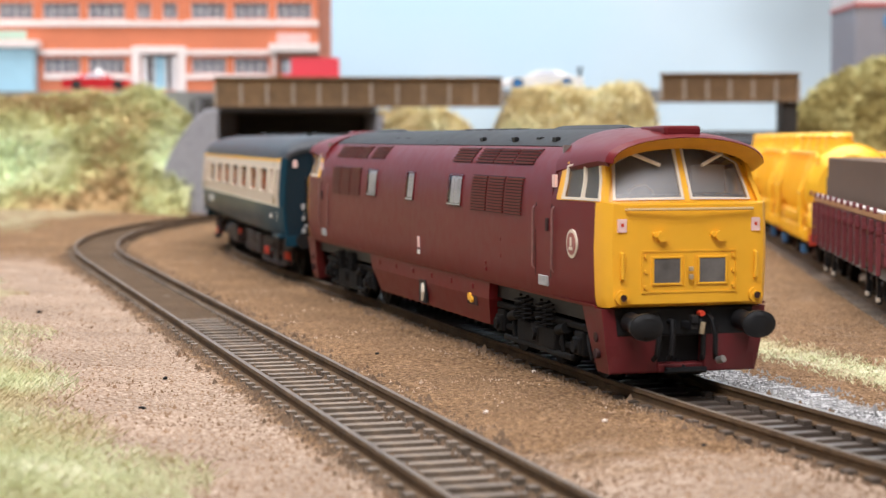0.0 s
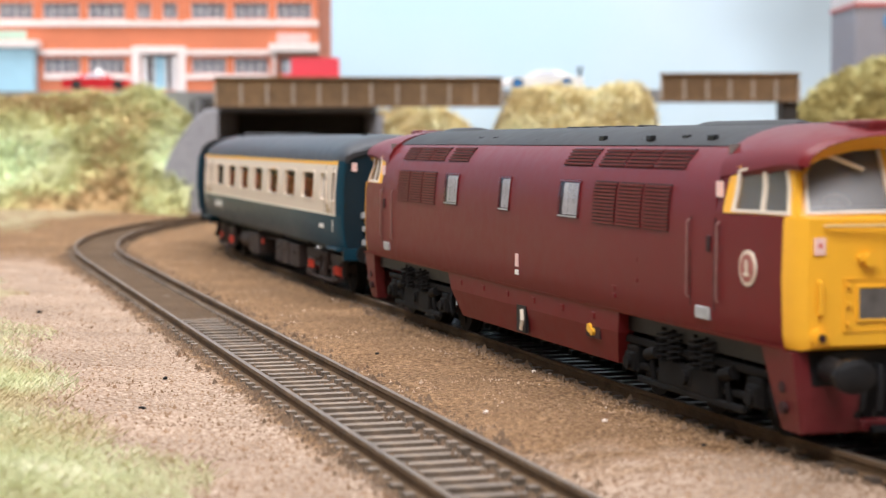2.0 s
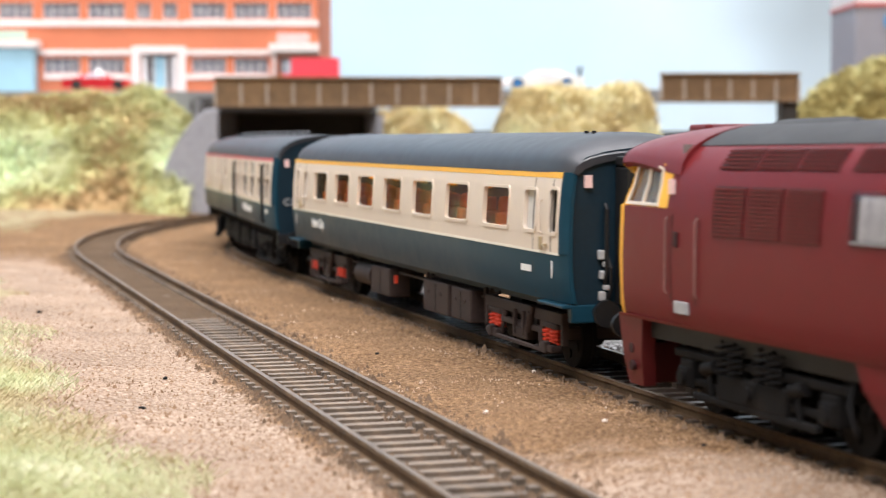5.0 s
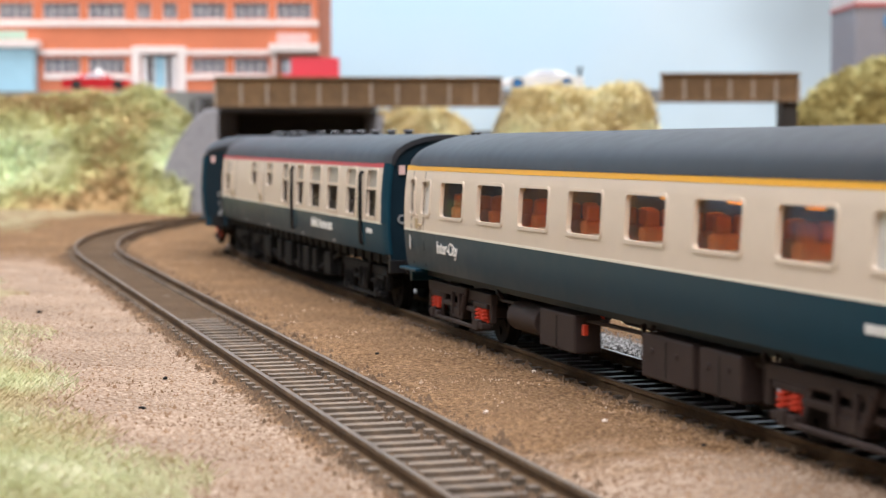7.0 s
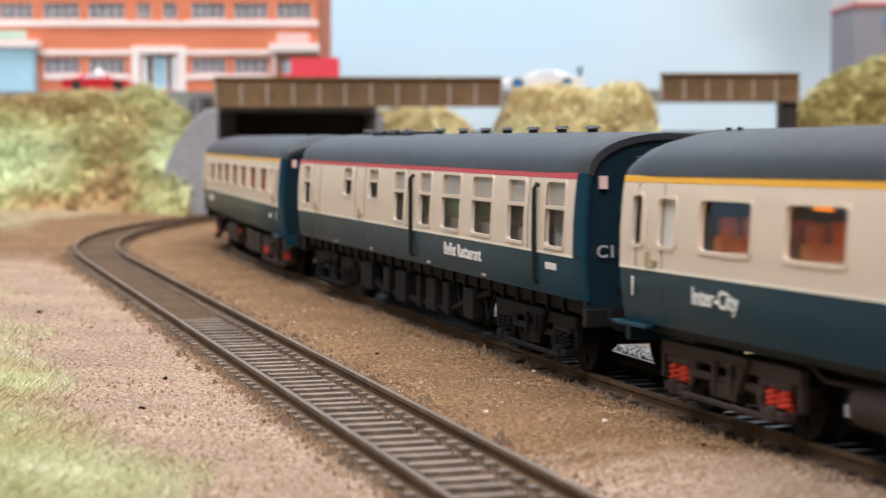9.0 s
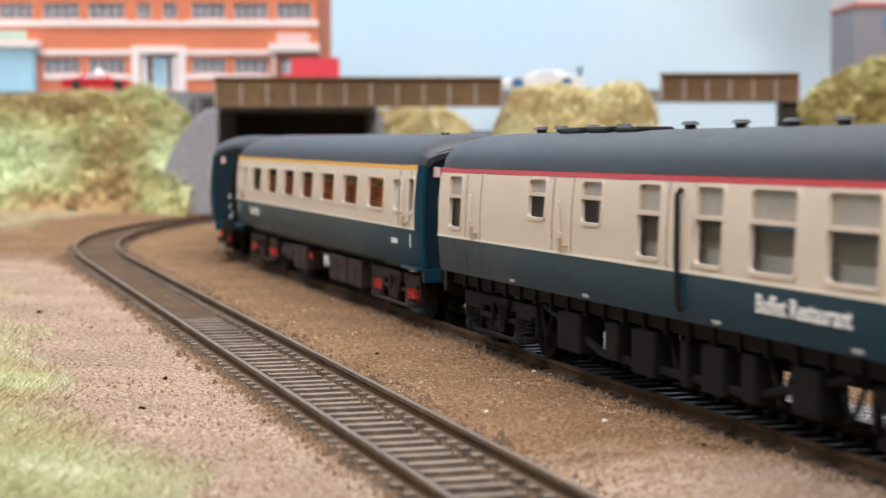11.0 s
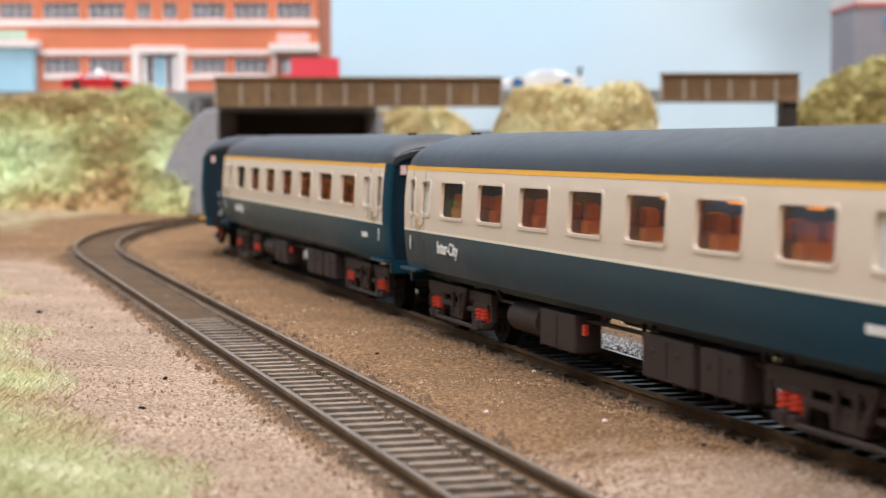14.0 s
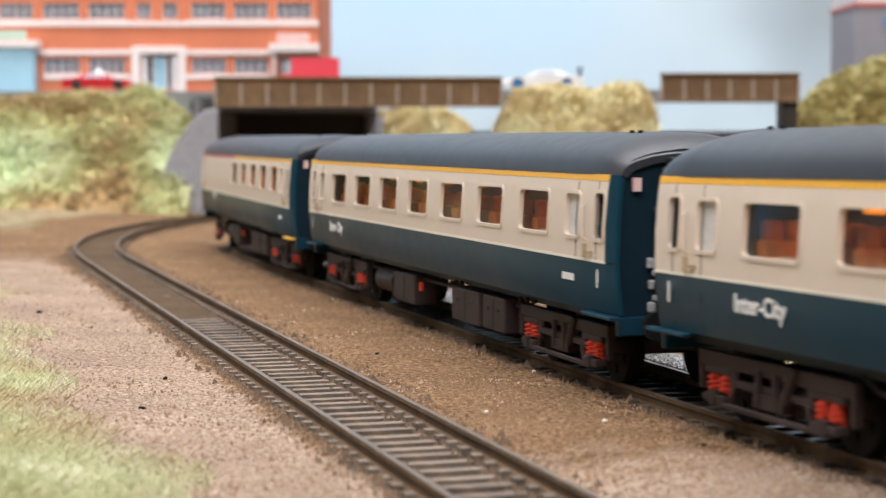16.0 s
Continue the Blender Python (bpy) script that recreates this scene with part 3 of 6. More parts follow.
for i in range(120):
    q = C_FROM + C_WAY * (i * 7.2 - 240)
    if src is None:
        src = part("sleeper", B((-1.75, 1.75, -15, 15, -4.5, -2.6)), M_SLEEPER, track_c)
        src.matrix_basis = pose(q.x * U, q.y * U, 0, 0, 0, 84.7)
    else:
        share("sleeper", src, track_c, (q.x, q.y, 0), (0, 0, 84.7))


# ---- backdrop and room ----
def backdrop():
    m, nt, b = nodes_of("sky_board_corner_shaded")
    N, L = nt.nodes, nt.links
    tc = N.new("ShaderNodeTexCoord")
    n = N.new("ShaderNodeTexNoise")
    n.inputs["Scale"].default_value, n.inputs["Detail"].default_value = 2.2, 3
    L.new(tc.outputs["Object"], n.inputs["Vector"])
    sp = N.new("ShaderNodeSeparateXYZ")
    L.new(tc.outputs["Object"], sp.inputs[0])
    ad = N.new("ShaderNodeMath")
    ad.operation = "MULTIPLY_ADD"
    ad.inputs[1].default_value = 0.55
    L.new(sp.outputs["X"], ad.inputs[0])
    L.new(n.outputs["Fac"], ad.inputs[2])
    r = N.new("ShaderNodeValToRGB")
    r.color_ramp.elements[0].position, r.color_ramp.elements[0].color = 0.3, (0.45, 0.70, 0.90, 1)
    r.color_ramp.elements[1].position, r.color_ramp.elements[1].color = 0.55, (0.565, 0.695, 0.765, 1)
    # grey stop paints the soft corner shadow into the board's right end
    e = r.color_ramp.elements.new(0.72)
    e.color = (0.33, 0.39, 0.42, 1)
    L.new(ad.outputs[0], r.inputs["Fac"])
    L.new(r.outputs[0], b.inputs["Base Color"])
    b.inputs["Roughness"].default_value = 0.7
    b.inputs["Specular IOR Level"].default_value = 0.2
    pts = [(-1500, 1680), (330, 1680)]
    for i in range(1, 9):
        a = i / 8 * 1.15
        pts.append((330 + 190 * math.sin(a), 1680 - 190 * (1 - math.cos(a))))
    pts.append((1500, pts[-1][1] - 900))
    bm = bmesh.new()
    loft(bm, [[(x, y, -20), (x, y, 900), (x + 4, y + 10, 900), (x + 4, y + 10, -20)] for x, y in pts])
    tagged(part("backdrop", bm, m, smooth=True), "pale blue painted sky backscene board, right end greyed as corner shadow", "backdrop", kind="structure")


backdrop()
for nm, bx in (("wall_south", (-3000, 3000, -2420, -2400, -1000, 1900)), ("wall_north", (-3000, 3000, 3000, 3020, -1000, 1900)), ("wall_west", (-3020, -3000, -2420, 3020, -1000, 1900)), ("wall_east", (3000, 3020, -2420, 3020, -1000, 1900)), ("ceiling", (-3000, 3000, -2400, 3000, 1880, 1900)), ("floor", (-3000, 3000, -2400, 3000, -1000, -980))):
    tagged(part(nm, B(bx), M_WALLW), "plain off-white room " + nm.split("_")[0], nm.split("_")[0], kind="structure")


# ---- far side: embankments, bridges, buildings, road vehicles ----
def mound(name, label, material, top, foot, z_top, x0, x1, n, clump=3.4, rag=6.0, core=M_FOL_L, lump=24.0):
    """A foam-covered bank: a lumpy core from foot to top and a ragged coat of small clumps. top, foot: y at the crest and the base."""
    t = thing(name, label, "embankment")
    rng = np.random.default_rng(n)
    nu, nv = 50, 16

    def surf(u, v):
        x = x0 + (x1 - x0) * u
        edge = min(1.0, math.sqrt(min(1.0, u * 7)) * 0.45 + 0.55, math.sqrt(min(1.0, (1 - u) * 9)) * 0.3 + 0.7)
        zt = z_top(u) * edge
        y = foot + (top - foot) * (v ** 0.8)
        z = -4 + (zt + 4) * math.sin(v * math.pi / 2) ** 0.9
        k = noise.noise((x / 34, y / 34, z / 34)) * lump + noise.noise((x / 14, y / 14, z / 14)) * lump * 0.33
        return x, y - k * (0.4 + v * 0.2), z + k * 0.4 * v

    bm = bmesh.new()
    rings = []
    for i in range(nu + 1):
        front = [surf(i / nu, j / nv) for j in range(nv + 1)]
        xb = x0 + (x1 - x0) * i / nu
        rings.append(front + [(xb, top + 22, front[-1][2] - 3), (xb, top + 22, -8), (xb, foot, -8)])
    loft(bm, rings)
    part("bank_core", bm, core, t, smooth=True)
    verts, faces = [], []
    for _ in range(n):
        u, v = rng.random(), rng.random() ** 0.8
        c = np.array(surf(u, v))
        nc = 4
        for _ in range(nc):
            o = c + rng.normal(0, rag * 0.35, 3)
            d = rng.normal(0, 1, (3, 3)) * clump * rng.uniform(0.4, 1.1)
            i = len(verts)
            verts += [tuple((o + q) * U) for q in d]
            faces.append((i, i + 1, i + 2))
    me = bpy.data.meshes.new("foliage")
    me.from_pydata(verts, [], faces)
    me.materials.append(material)
    ob = new("foliage", me)
    ob.parent = t
    tagged(ob, "ragged foam foliage clumps", kind="stuff")
    return t


def wob(u, a, b, s):
    return a + b * noise.noise((u * 6 + s, s, 0.3))


mound("left_bank", "yellow-green foam foliage bank below the factory", M_FOL_L, 1215, 1112, lambda u: wob(u, 72, 4, 1.0), -520, -160, 26000, 1.5, 4.0)
mound("centre_bank", "straw-coloured foam foliage bank between the bridges", M_FOL_R, 1185, 1150, lambda u: wob(u, 76, 3, 2.0), 35, 139, 9000, 1.4, 3.6, M_FOL_R, 9.0)
mound("right_bank", "tall olive foam foliage bank beyond the tank wagons", M_FOL_O, 1240, 1150, lambda u: wob(u, 66 + 34 * min(1, u * 3.2), 6, 3.0), 228, 440, 11000, 1.6, 4.0, M_FOL_O, 14.0)
mound("far_bank", "distant straw-coloured foliage behind the bridge opening", M_FOL_R, 1500, 1470, lambda u: wob(u, 68, 4, 4.0), -95, 22, 3000, 2.2, 4.0, M_FOL_R)

plateau = part("road_plateau", B((-900, -166, 1225, 1640, -10, 77.5), (-166, 40, 1180, 1235, 72, 76)), M_ROAD)
tagged(plateau, "grey card road and yard level above the bank", "road", kind="structure")
road2 = part("road_deck", B((38, 232, 1190, 1240, 70, 77.6)), M_ROAD)
tagged(road2, "grey card road deck crossing the second bridge", "road", kind="structure")


def abutment():
    t = thing("bridge_abutment", "smooth grey concrete wing wall and dark portal of the bridge", "abutment")
    bm = bmesh.new()
    loft(bm, [[(-161, 1166, z0), (-157, 1152, z0), (-150, 1320, z0), (-161, 1320, z0)] for z0 in (-6, 70)])
    part("side_wall", bm, M_CONC, t)
    rise = [(-177, -6), (-176.5, 24), (-172, 36), (-164, 49), (-156, 59), (-150, 64), (-143, 65), (-143, -6)]
    bm = loft(bmesh.new(), [[(x, 1142 + d + (x + 143) * 0.25, z) for x, z in rise] for d in (0, 9)])
    bmesh.ops.bevel(bm, geom=list(bm.edges), offset=1.0, segments=2, affect="EDGES", profile=0.5)
    part("wing_wall", bm, M_CONC, t, "pale grey sloping wing wall")
    part("back_wall", B((-164, -50, 1318, 1330, -6, 66)), M_TUNNEL, t, "dark wall under the road")
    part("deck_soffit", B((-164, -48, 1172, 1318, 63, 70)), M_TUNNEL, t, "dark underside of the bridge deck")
    bm = cyl(bmesh.new(), (-50, 1312, 30), (0, 0, 1), 7, 66, 20)
    part("pier", bm, M_CONC, t, "rounded grey concrete pier", smooth=True)
    return t


abutment()


def girder(x0, x1, y, z0, z1, ribs, label):
    t = thing("bridge_girder", label, "bridge", "plate girders")
    part("web_plate", B((x0, x1, y, y + 2, z0, z1), bevel=0.2), M_GIRDER, t)
    part("top_flange", B((x0 - 1, x1 + 1, y - 3, y + 4, z1, z1 + 1.4), bevel=0.2), M_GIRDER, t)
    part("bottom_flange", B((x0 - 1, x1 + 1, y - 3, y + 4, z0 - 1.4, z0), bevel=0.2), M_GIRDER, t)
    src = None
    for i in range(ribs + 1):
        x = x0 + (x1 - x0) * i / ribs
        if src is None:
            src = part("stiffener_rib", B((-0.7, 0.7, -2.4, 0.0, z0, z0 + (z1 - z0) * 0.82), bevel=0.15), M_GIRDER_RIB, t, at=(x, y, 0))
        else:
            share("stiffener_rib", src, t, (x, y, 0))
    return t


girder(-146, 37.5, 1158, 67.0, 83.5, 11, "weathered brown plate girder bridge with pale stiffener ribs")
girder(140, 228, 1158, 70.5, 86.0, 6, "short brown plate girder bridge beside the tall bank")
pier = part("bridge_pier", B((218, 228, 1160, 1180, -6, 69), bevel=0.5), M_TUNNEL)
tagged(pier, "dark bridge pier under the short girder", "pier")
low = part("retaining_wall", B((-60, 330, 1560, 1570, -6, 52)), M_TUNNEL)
tagged(low, "dark low retaining wall behind the tracks", "wall")


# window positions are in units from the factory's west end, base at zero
def factory():
    y, z0 = 1330, 77.5
    k = y / 3195.0

    def X(px):
        return (px - 784) * k

    def Z(py):
        return 45.1 + (245.6 - py) * k

    t = thing("factory_building", "orange-red brick factory with white bands and multi-pane windows", "building")
    x0, x1, ztop = X(-260), X(563), Z(-130)
    bays = [(-150, -80), (-60, 0), (0, 60), (78, 142), (158, 222), (340, 400), (415, 475), (490, 552)]
    holes = []
    lower = [b for b in bays if b != (490, 552) and b != (0, 60)] + [(495, 550)]
    for a, b in lower:
        holes.append((X(a), X(b), Z(130), Z(102)))
    for row in (0, 1):
        dy = -100 * row
        for a, b in [(-150, -80), (-60, -10), (0, 60), (78, 142), (158, 222), (243, 268), (290, 315), (340, 400), (415, 475), (490, 552)]:
            holes.append((X(a), X(b), Z(34 + dy), Z(5 + dy)))
    holes.append((X(250), X(314), Z(160), Z(96)))
    xs, zs = [x0, x1], [z0 - 0.5, ztop]
    wall = part("wall", skin(lambda u, v, d: (u, y + d, v), xs, zs, holes, 4.0), M_BRICK, t)
    # one grey wall whose colour gives the interior's darkness
    part("inner_wall", B((x0, x1, y + 14, y + 18, z0, ztop)), M_WINGLASS, t, "plain grey wall standing in for the dim interior")
    part("side_wall", B((x1 - 4, x1, y + 4.1, y + 160, z0, ztop)), M_BRICK, t)
    part("roof", B((x0, x1, y, y + 160, ztop, ztop + 4)), M_CONC, t)
    for py0, py1 in ((36, 47), (88, 97), (-62, -53)):
        for xa, xb in ((x0, X(232)), (X(330), x1 + 0.6)):
            part("string_course", B((xa, xb, y - 1.2, y, Z(py1), Z(py0))), M_PLASTER, t, "white stone band")
    part("string_course", B((X(232), X(330), y - 1.2, y, Z(47), Z(38))), M_PLASTER, t, "white stone band")
    for xa, xb in ((X(78), X(232)), (X(330), X(480))):
        part("sill_band", B((xa, xb, y - 1.0, y, Z(140), Z(131))), M_PLASTER, t, "white stone band")
    for a, b, c, d in holes[:-1]:
        w = part("window", B((a, b, y + 1.2, y + 1.8, c, c + 0.7), (a, b, y + 1.2, y + 1.8, d - 0.7, d), (a, a + 0.7, y + 1.2, y + 1.8, c, d), (b - 0.7, b, y + 1.2, y + 1.8, c, d)), M_WINFRAME, t)
        n = max(2, round((b - a) / 7))
        for i in range(1, n):
            xc = a + (b - a) * i / n
            part("glazing_bar", B((xc - 0.3, xc + 0.3, y + 1.3, y + 1.7, c, d)), M_WINFRAME, w)
        part("transom", B((a, b, y + 1.25, y + 1.65, (c + d) / 2 - 0.25, (c + d) / 2 + 0.25)), M_WINFRAME, w)
        part("pane", B((a, b, y + 1.9, y + 2.1, c, d)), M_WINGLASS, w)
    a, b = X(234), X(330)
    part("door_surround", B((a, X(249), y - 3, y, z0, Z(82)), (X(315), b, y - 3, y, z0, Z(82)), (X(249), X(315), y - 3, y, Z(95), Z(82)), bevel=0.3), M_PLASTER, t, "white stone door surround")
    d = part("door", B((X(274), X(292), y + 2.0, y + 2.8, z0, Z(100))), M_SKYBLUE, t, "tall glazed pale blue door")
    part("door_post", B((X(251), X(261), y + 1, y + 3, z0, Z(98)), (X(303), X(313), y + 1, y + 3, z0, Z(98)), (X(270), X(273), y + 1, y + 3, z0, Z(98)), (X(293), X(296), y + 1, y + 3, z0, Z(98))), M_WINFRAME, t)
    part("side_canopy", B((X(478), X(566), y - 8, y, Z(92), Z(78)), (X(484), X(489), y - 7, y, Z(135), Z(92)), bevel=0.3), M_PLASTER, t, "white entrance canopy")
    part("canopy_sign", B((X(492), X(549), y - 7, y - 5, Z(77), Z(60)), bevel=0.3), M_PINK, t, "pale pink sign board")
    t2 = thing("loading_shed", "pale blue sheeted loading shed with a white fascia", "shed")
    part("wall", B((X(-140), X(68), y - 16, y - 1.4, z0, Z(85)), bevel=0.3), M_SKYBLUE, t2)
    part("fascia", B((X(-140), X(76), y - 19, y - 1.4, Z(86), Z(73)), bevel=0.4), M_PLASTER, t2, "white fascia board")
    part("sign", B((X(0), X(58), y - 18.5, y - 17, Z(72), Z(57)), bevel=0.3), mat("pale_green_sign", (0.55, 0.72, 0.58), 0.6), t2, "pale green sign board")


factory()


def grey_building():
    y = 1290
    k = y / 3195.0
    t = thing("grey_building", "grey clad building with a red roof line", "building")
    x0, z1 = (1512 - 784) * k, 45.1 + 245 * k
    part("wall", B((x0, x0 + 130, y, y + 80, 60, z1 - 4.5)), M_GREYCLAD, t)
    part("roof_edge", B((x0 - 1, x0 + 131, y - 1, y + 81, z1 - 4.4, z1 - 2)), mat("red_roof_edge", (0.50, 0.10, 0.09), 0.6), t, "red roof edge")
    part("parapet", B((x0 - 0.5, x0 + 130, y - 0.5, y + 80, z1 - 1.9, z1 + 18)), mat("pale_parapet", (0.62, 0.60, 0.60), 0.7), t)
    bm = cyl(bmesh.new(), (x0 + 26, y - 0.5, z1 - 15), (0, 1, 0), 6.0, 1.0, 28)
    part("round_sign", bm, mat("blue_round_sign", (0.08, 0.25, 0.50), 0.5), t, "round blue sign")
    src = None
    for i in range(6):
        bm = B((-1.6, 1.6, -0.5, 0.0, 0, 7), bevel=0.1)
        if src is None:
            src = part("window", bm, M_PINK, t, at=(x0 + 5 + i * 6.5, y, 92))
        else:
            bm.free()
            share("window", src, t, (x0 + 5 + i * 6.5, y, 92))


grey_building()


def toy_car(name, label, group, length, paint, at, rz, hub, van=False, wing=False):
    """A small die-cast car: lower body, cabin, glass, wheels."""
    t = thing(name, label, "car" if not van else "van", group, at=at, rz=rz)
    L, w = length / 2, length * 0.19
    h = length * (0.128 if not van else 0.165)
    c = length * 0.035
    prof = [(-L, c + h * 0.2), (-L * 0.97, c + h * 0.95), (-L * 0.6, c + h * 1.05), (L * 0.35, c + h * 1.02), (L * 0.85, c + h * 0.78), (L, c + h * 0.5), (L * 0.98, c)]
    rings = []
    for k, f in ((-1, 0.93), (-0.92, 1.0), (0.92, 1.0), (1, 0.93)):
        rings.append([(x * f, w * k, z * (0.97 + 0.03 * f)) for x, z in prof + [(-L * 0.98, c)]])
    part("body", loft(bmesh.new(), rings), paint, t, smooth=True)
    top = h * 1.58 if not van else h * 2.5
    if van:
        cp = [(-L * 0.96, c + h * 0.9), (-L * 0.94, c + top), (L * 0.30, c + top), (L * 0.58, c + h)]
    else:
        cp = [(-L * 0.72, c + h), (-L * 0.38, c + top), (L * 0.08, c + top), (L * 0.42, c + h)]
    part("cabin", loft(bmesh.new(), [[(x, w * 0.86 * k if z < c + h * 1.2 else w * 0.7 * k, z) for x, z in cp] for k in (-1, 1)]), paint, t, smooth=True)
    gl = [(x * 0.62 + (0 if not van else L * 0.5), z - (0.06 * h if z > c + h * 1.2 else -0.08 * h)) for x, z in cp]
    if not van:
        part("side_glass", loft(bmesh.new(), [[(x * 1.0, (w * 0.89 if z < c + h * 1.3 else w * 0.74) * k, z) for x, z in gl] for k in (-1, 1)]), M_CARGLASS, t)
    else:
        part("windscreen", B((L * 0.34, L * 0.5, -w * 0.88, w * 0.88, c + h * 1.15, c + top * 0.88), bevel=0.2), M_CARGLASS, t, "grey van cab glass")
    wr = length * 0.072
    for sx in (-0.58, 0.6):
        for sy in (-1, 1):
            wh = part("wheel", cyl(bmesh.new(), (0, 0, 0), (0, 1, 0), wr, w * 0.25, 20), M_TYRE, t, at=(L * sx, sy * w * 0.93, wr))
            part("hub", cyl(bmesh.new(), (0, sy * w * 0.02, 0), (0, 1, 0), wr * 0.66, w * 0.26, 16), hub, wh)
    if wing:
        part("rear_wing", B((-L * 0.98, -L * 0.86, -w * 0.9, w * 0.9, c + h * 1.75, c + h * 1.85), (-L * 0.94, -L * 0.9, -w * 0.6, -w * 0.5, c + h * 0.9, c + h * 1.75), (-L * 0.94, -L * 0.9, w * 0.5, w * 0.6, c + h * 0.9, c + h * 1.75), bevel=0.1), M_BLACK, t, "black rear wing")
    part("lamp", B((L * 0.93, L * 0.99, -w * 0.8, -w * 0.5, c + h * 0.45, c + h * 0.7), (L * 0.93, L * 0.99, w * 0.5, w * 0.8, c + h * 0.45, c + h * 0.7)), M_WHITE, t, "pale headlamps")
    return t


toy_car("toy_car", "white die-cast saloon with blue wheels and rear wing", "toy cars", 55, M_CARWHITE, (66, 1205, 77.65), 180, M_HUBBLUE, wing=True)
red = toy_car("toy_car", "red die-cast roadster parked by the factory", "toy cars", 48, M_CARRED, (-236, 1240, 78.6), 0, M_TYRE)
bm = bmesh.new()
bmesh.ops.create_icosphere(bm, subdivisions=2, radius=4.2)
part("windscreen_visor", bm, M_WHITE, red, "shiny white domed screen", smooth=True, at=(0, 0, 10.5))
toy_car("toy_van", "red die-cast delivery van behind the girder", "toy cars", 50, M_VANRED, (-94, 1225, 77.6), 180, M_TYRE, van=True)


# ---- parked wagons ----
def wheel_mesh():
    bm = cyl(bmesh.new(), (0, 8.4, 0), (0, 1, 0), 6.2, 2.2, 24)
    cyl(bm, (0, 7.1, 0), (0, 1, 0), 6.8, 0.7, 24)
    cyl(bm, (0, -8.4, 0), (0, 1, 0), 6.2, 2.2, 24)
    cyl(bm, (0, -7.1, 0), (0, 1, 0), 6.8, 0.7, 24)
    cyl(bm, (0, 0, 0), (0, 1, 0), 1.1, 22, 8)
    for sy in (-9.6, 9.6):
        for k in range(5):
            a = k * 1.2566
            cyl(bm, (3.6 * math.cos(a), sy, 3.6 * math.sin(a)), (0, 1, 0), 1.0, 0.4, 8)
    return bm


def place_c(along):
    q = C_FROM + C_WAY * along
    return (q.x, q.y, 0), math.degrees(math.atan2(-C_WAY.y, -C_WAY.x))


def open_wagon(along):
    at, rz = place_c(along)
    t = thing("open_wagon", "maroon planked open wagon with a plain brown load", "wagon", at=at, rz=rz)
    L = 78
    for sy in (-1, 1):
        for i in range(4):
            part("side_plank", B((-L, L, sy * 15.2 - 0.6, sy * 15.2 + 0.6, 12.5 + i * 2.9, 15.2 + i * 2.9), bevel=0.15), M_WAGON, t)
        part("top_rail", B((-L, L, sy * 15.4 - 0.9, sy * 15.4 + 0.9, 24.2, 26.0), bevel=0.2), M_TIMBER, t, "raw orange timber top rail")
        part("capping", B((-L, L, sy * 15.4 - 1.0, sy * 15.4 + 0.7, 26.05, 26.6), bevel=0.1), M_PLASTER, t, "pale chipped capping strip")
        src = None
        for i in range(12):
            x = -L + 4 + i * (2 * L - 8) / 11
            if src is None:
                src = part("side_stanchion", B((-0.6, 0.6, -0.8, 0.4, 10.0, 24.0), (-1.1, 1.1, -0.9, 0.6, 20.6, 22.2), (-0.5, 0.5, -1.6, -0.6, 26.0, 27.6), bevel=0.15), M_WAGON, t, at=(x, sy * 16.6, 0))
            else:
                share("side_stanchion", src, t, (x, sy * 16.6, 0))
        part("solebar", B((-L, L, sy * 13.5 - 0.8, sy * 13.5 + 0.8, 8.3, 12.3), bevel=0.2), M_WAGREY, t, "grey solebar")
    part("floor", B((-L, L, -15, 15, 11.5, 12.5)), M_WAGON, t)
    for sx in (-1, 1):
        part("end_plank", B((sx * L - 0.6, sx * L + 0.6, -15, 15, 12.5, 25.8), bevel=0.15), M_WAGON, t)
        part("buffer", cyl(cyl(bmesh.new(), (sx * (L + 2), 10.5, 12), (1, 0, 0), 1.1, 6, 12), (sx * (L + 5), 10.5, 12), (1, 0, 0), 2.6, 0.9, 16), M_BLACK, t)
    for ax in (-58, -38, 38, 58):
        part("wheelset", wheel_mesh(), M_UNDER, t, at=(ax, 0, 6.2), smooth=True)
        for sy in (-1, 1):
            part("axle_guard", B((ax - 3, ax + 3, sy * 12.6 - 0.7, sy * 12.6 + 0.7, 3.6, 9), (ax - 5.5, ax + 5.5, sy * 13.2 - 0.6, sy * 13.2 + 0.6, 6.2, 7.6), (ax - 0.8, ax + 0.8, sy * 14 - 0.7, sy * 14 + 0.7, 1.2, 10), bevel=0.2), M_BLACK, t)
            bm = B((ax - 1, ax + 1, sy * 14.3 - 0.5, sy * 14.3 + 0.5, 1.8, 3.0), bevel=0.2)
            part("brake_block", bm, M_CREAM, t, "dusty cream brake block")
    ld = thing("wagon_load", "plain brown block of card loaded in the wagon", "load", at=(at[0], at[1], 0), rz=rz)
    part("block", B((-L + 7, L - 2, -12.5, 13.5, 12.7, 39.0), (-L + 3, -L + 6.9, -12.5, 13.5, 12.7, 32.5), bevel=0.3), M_LOAD, ld)
    return t


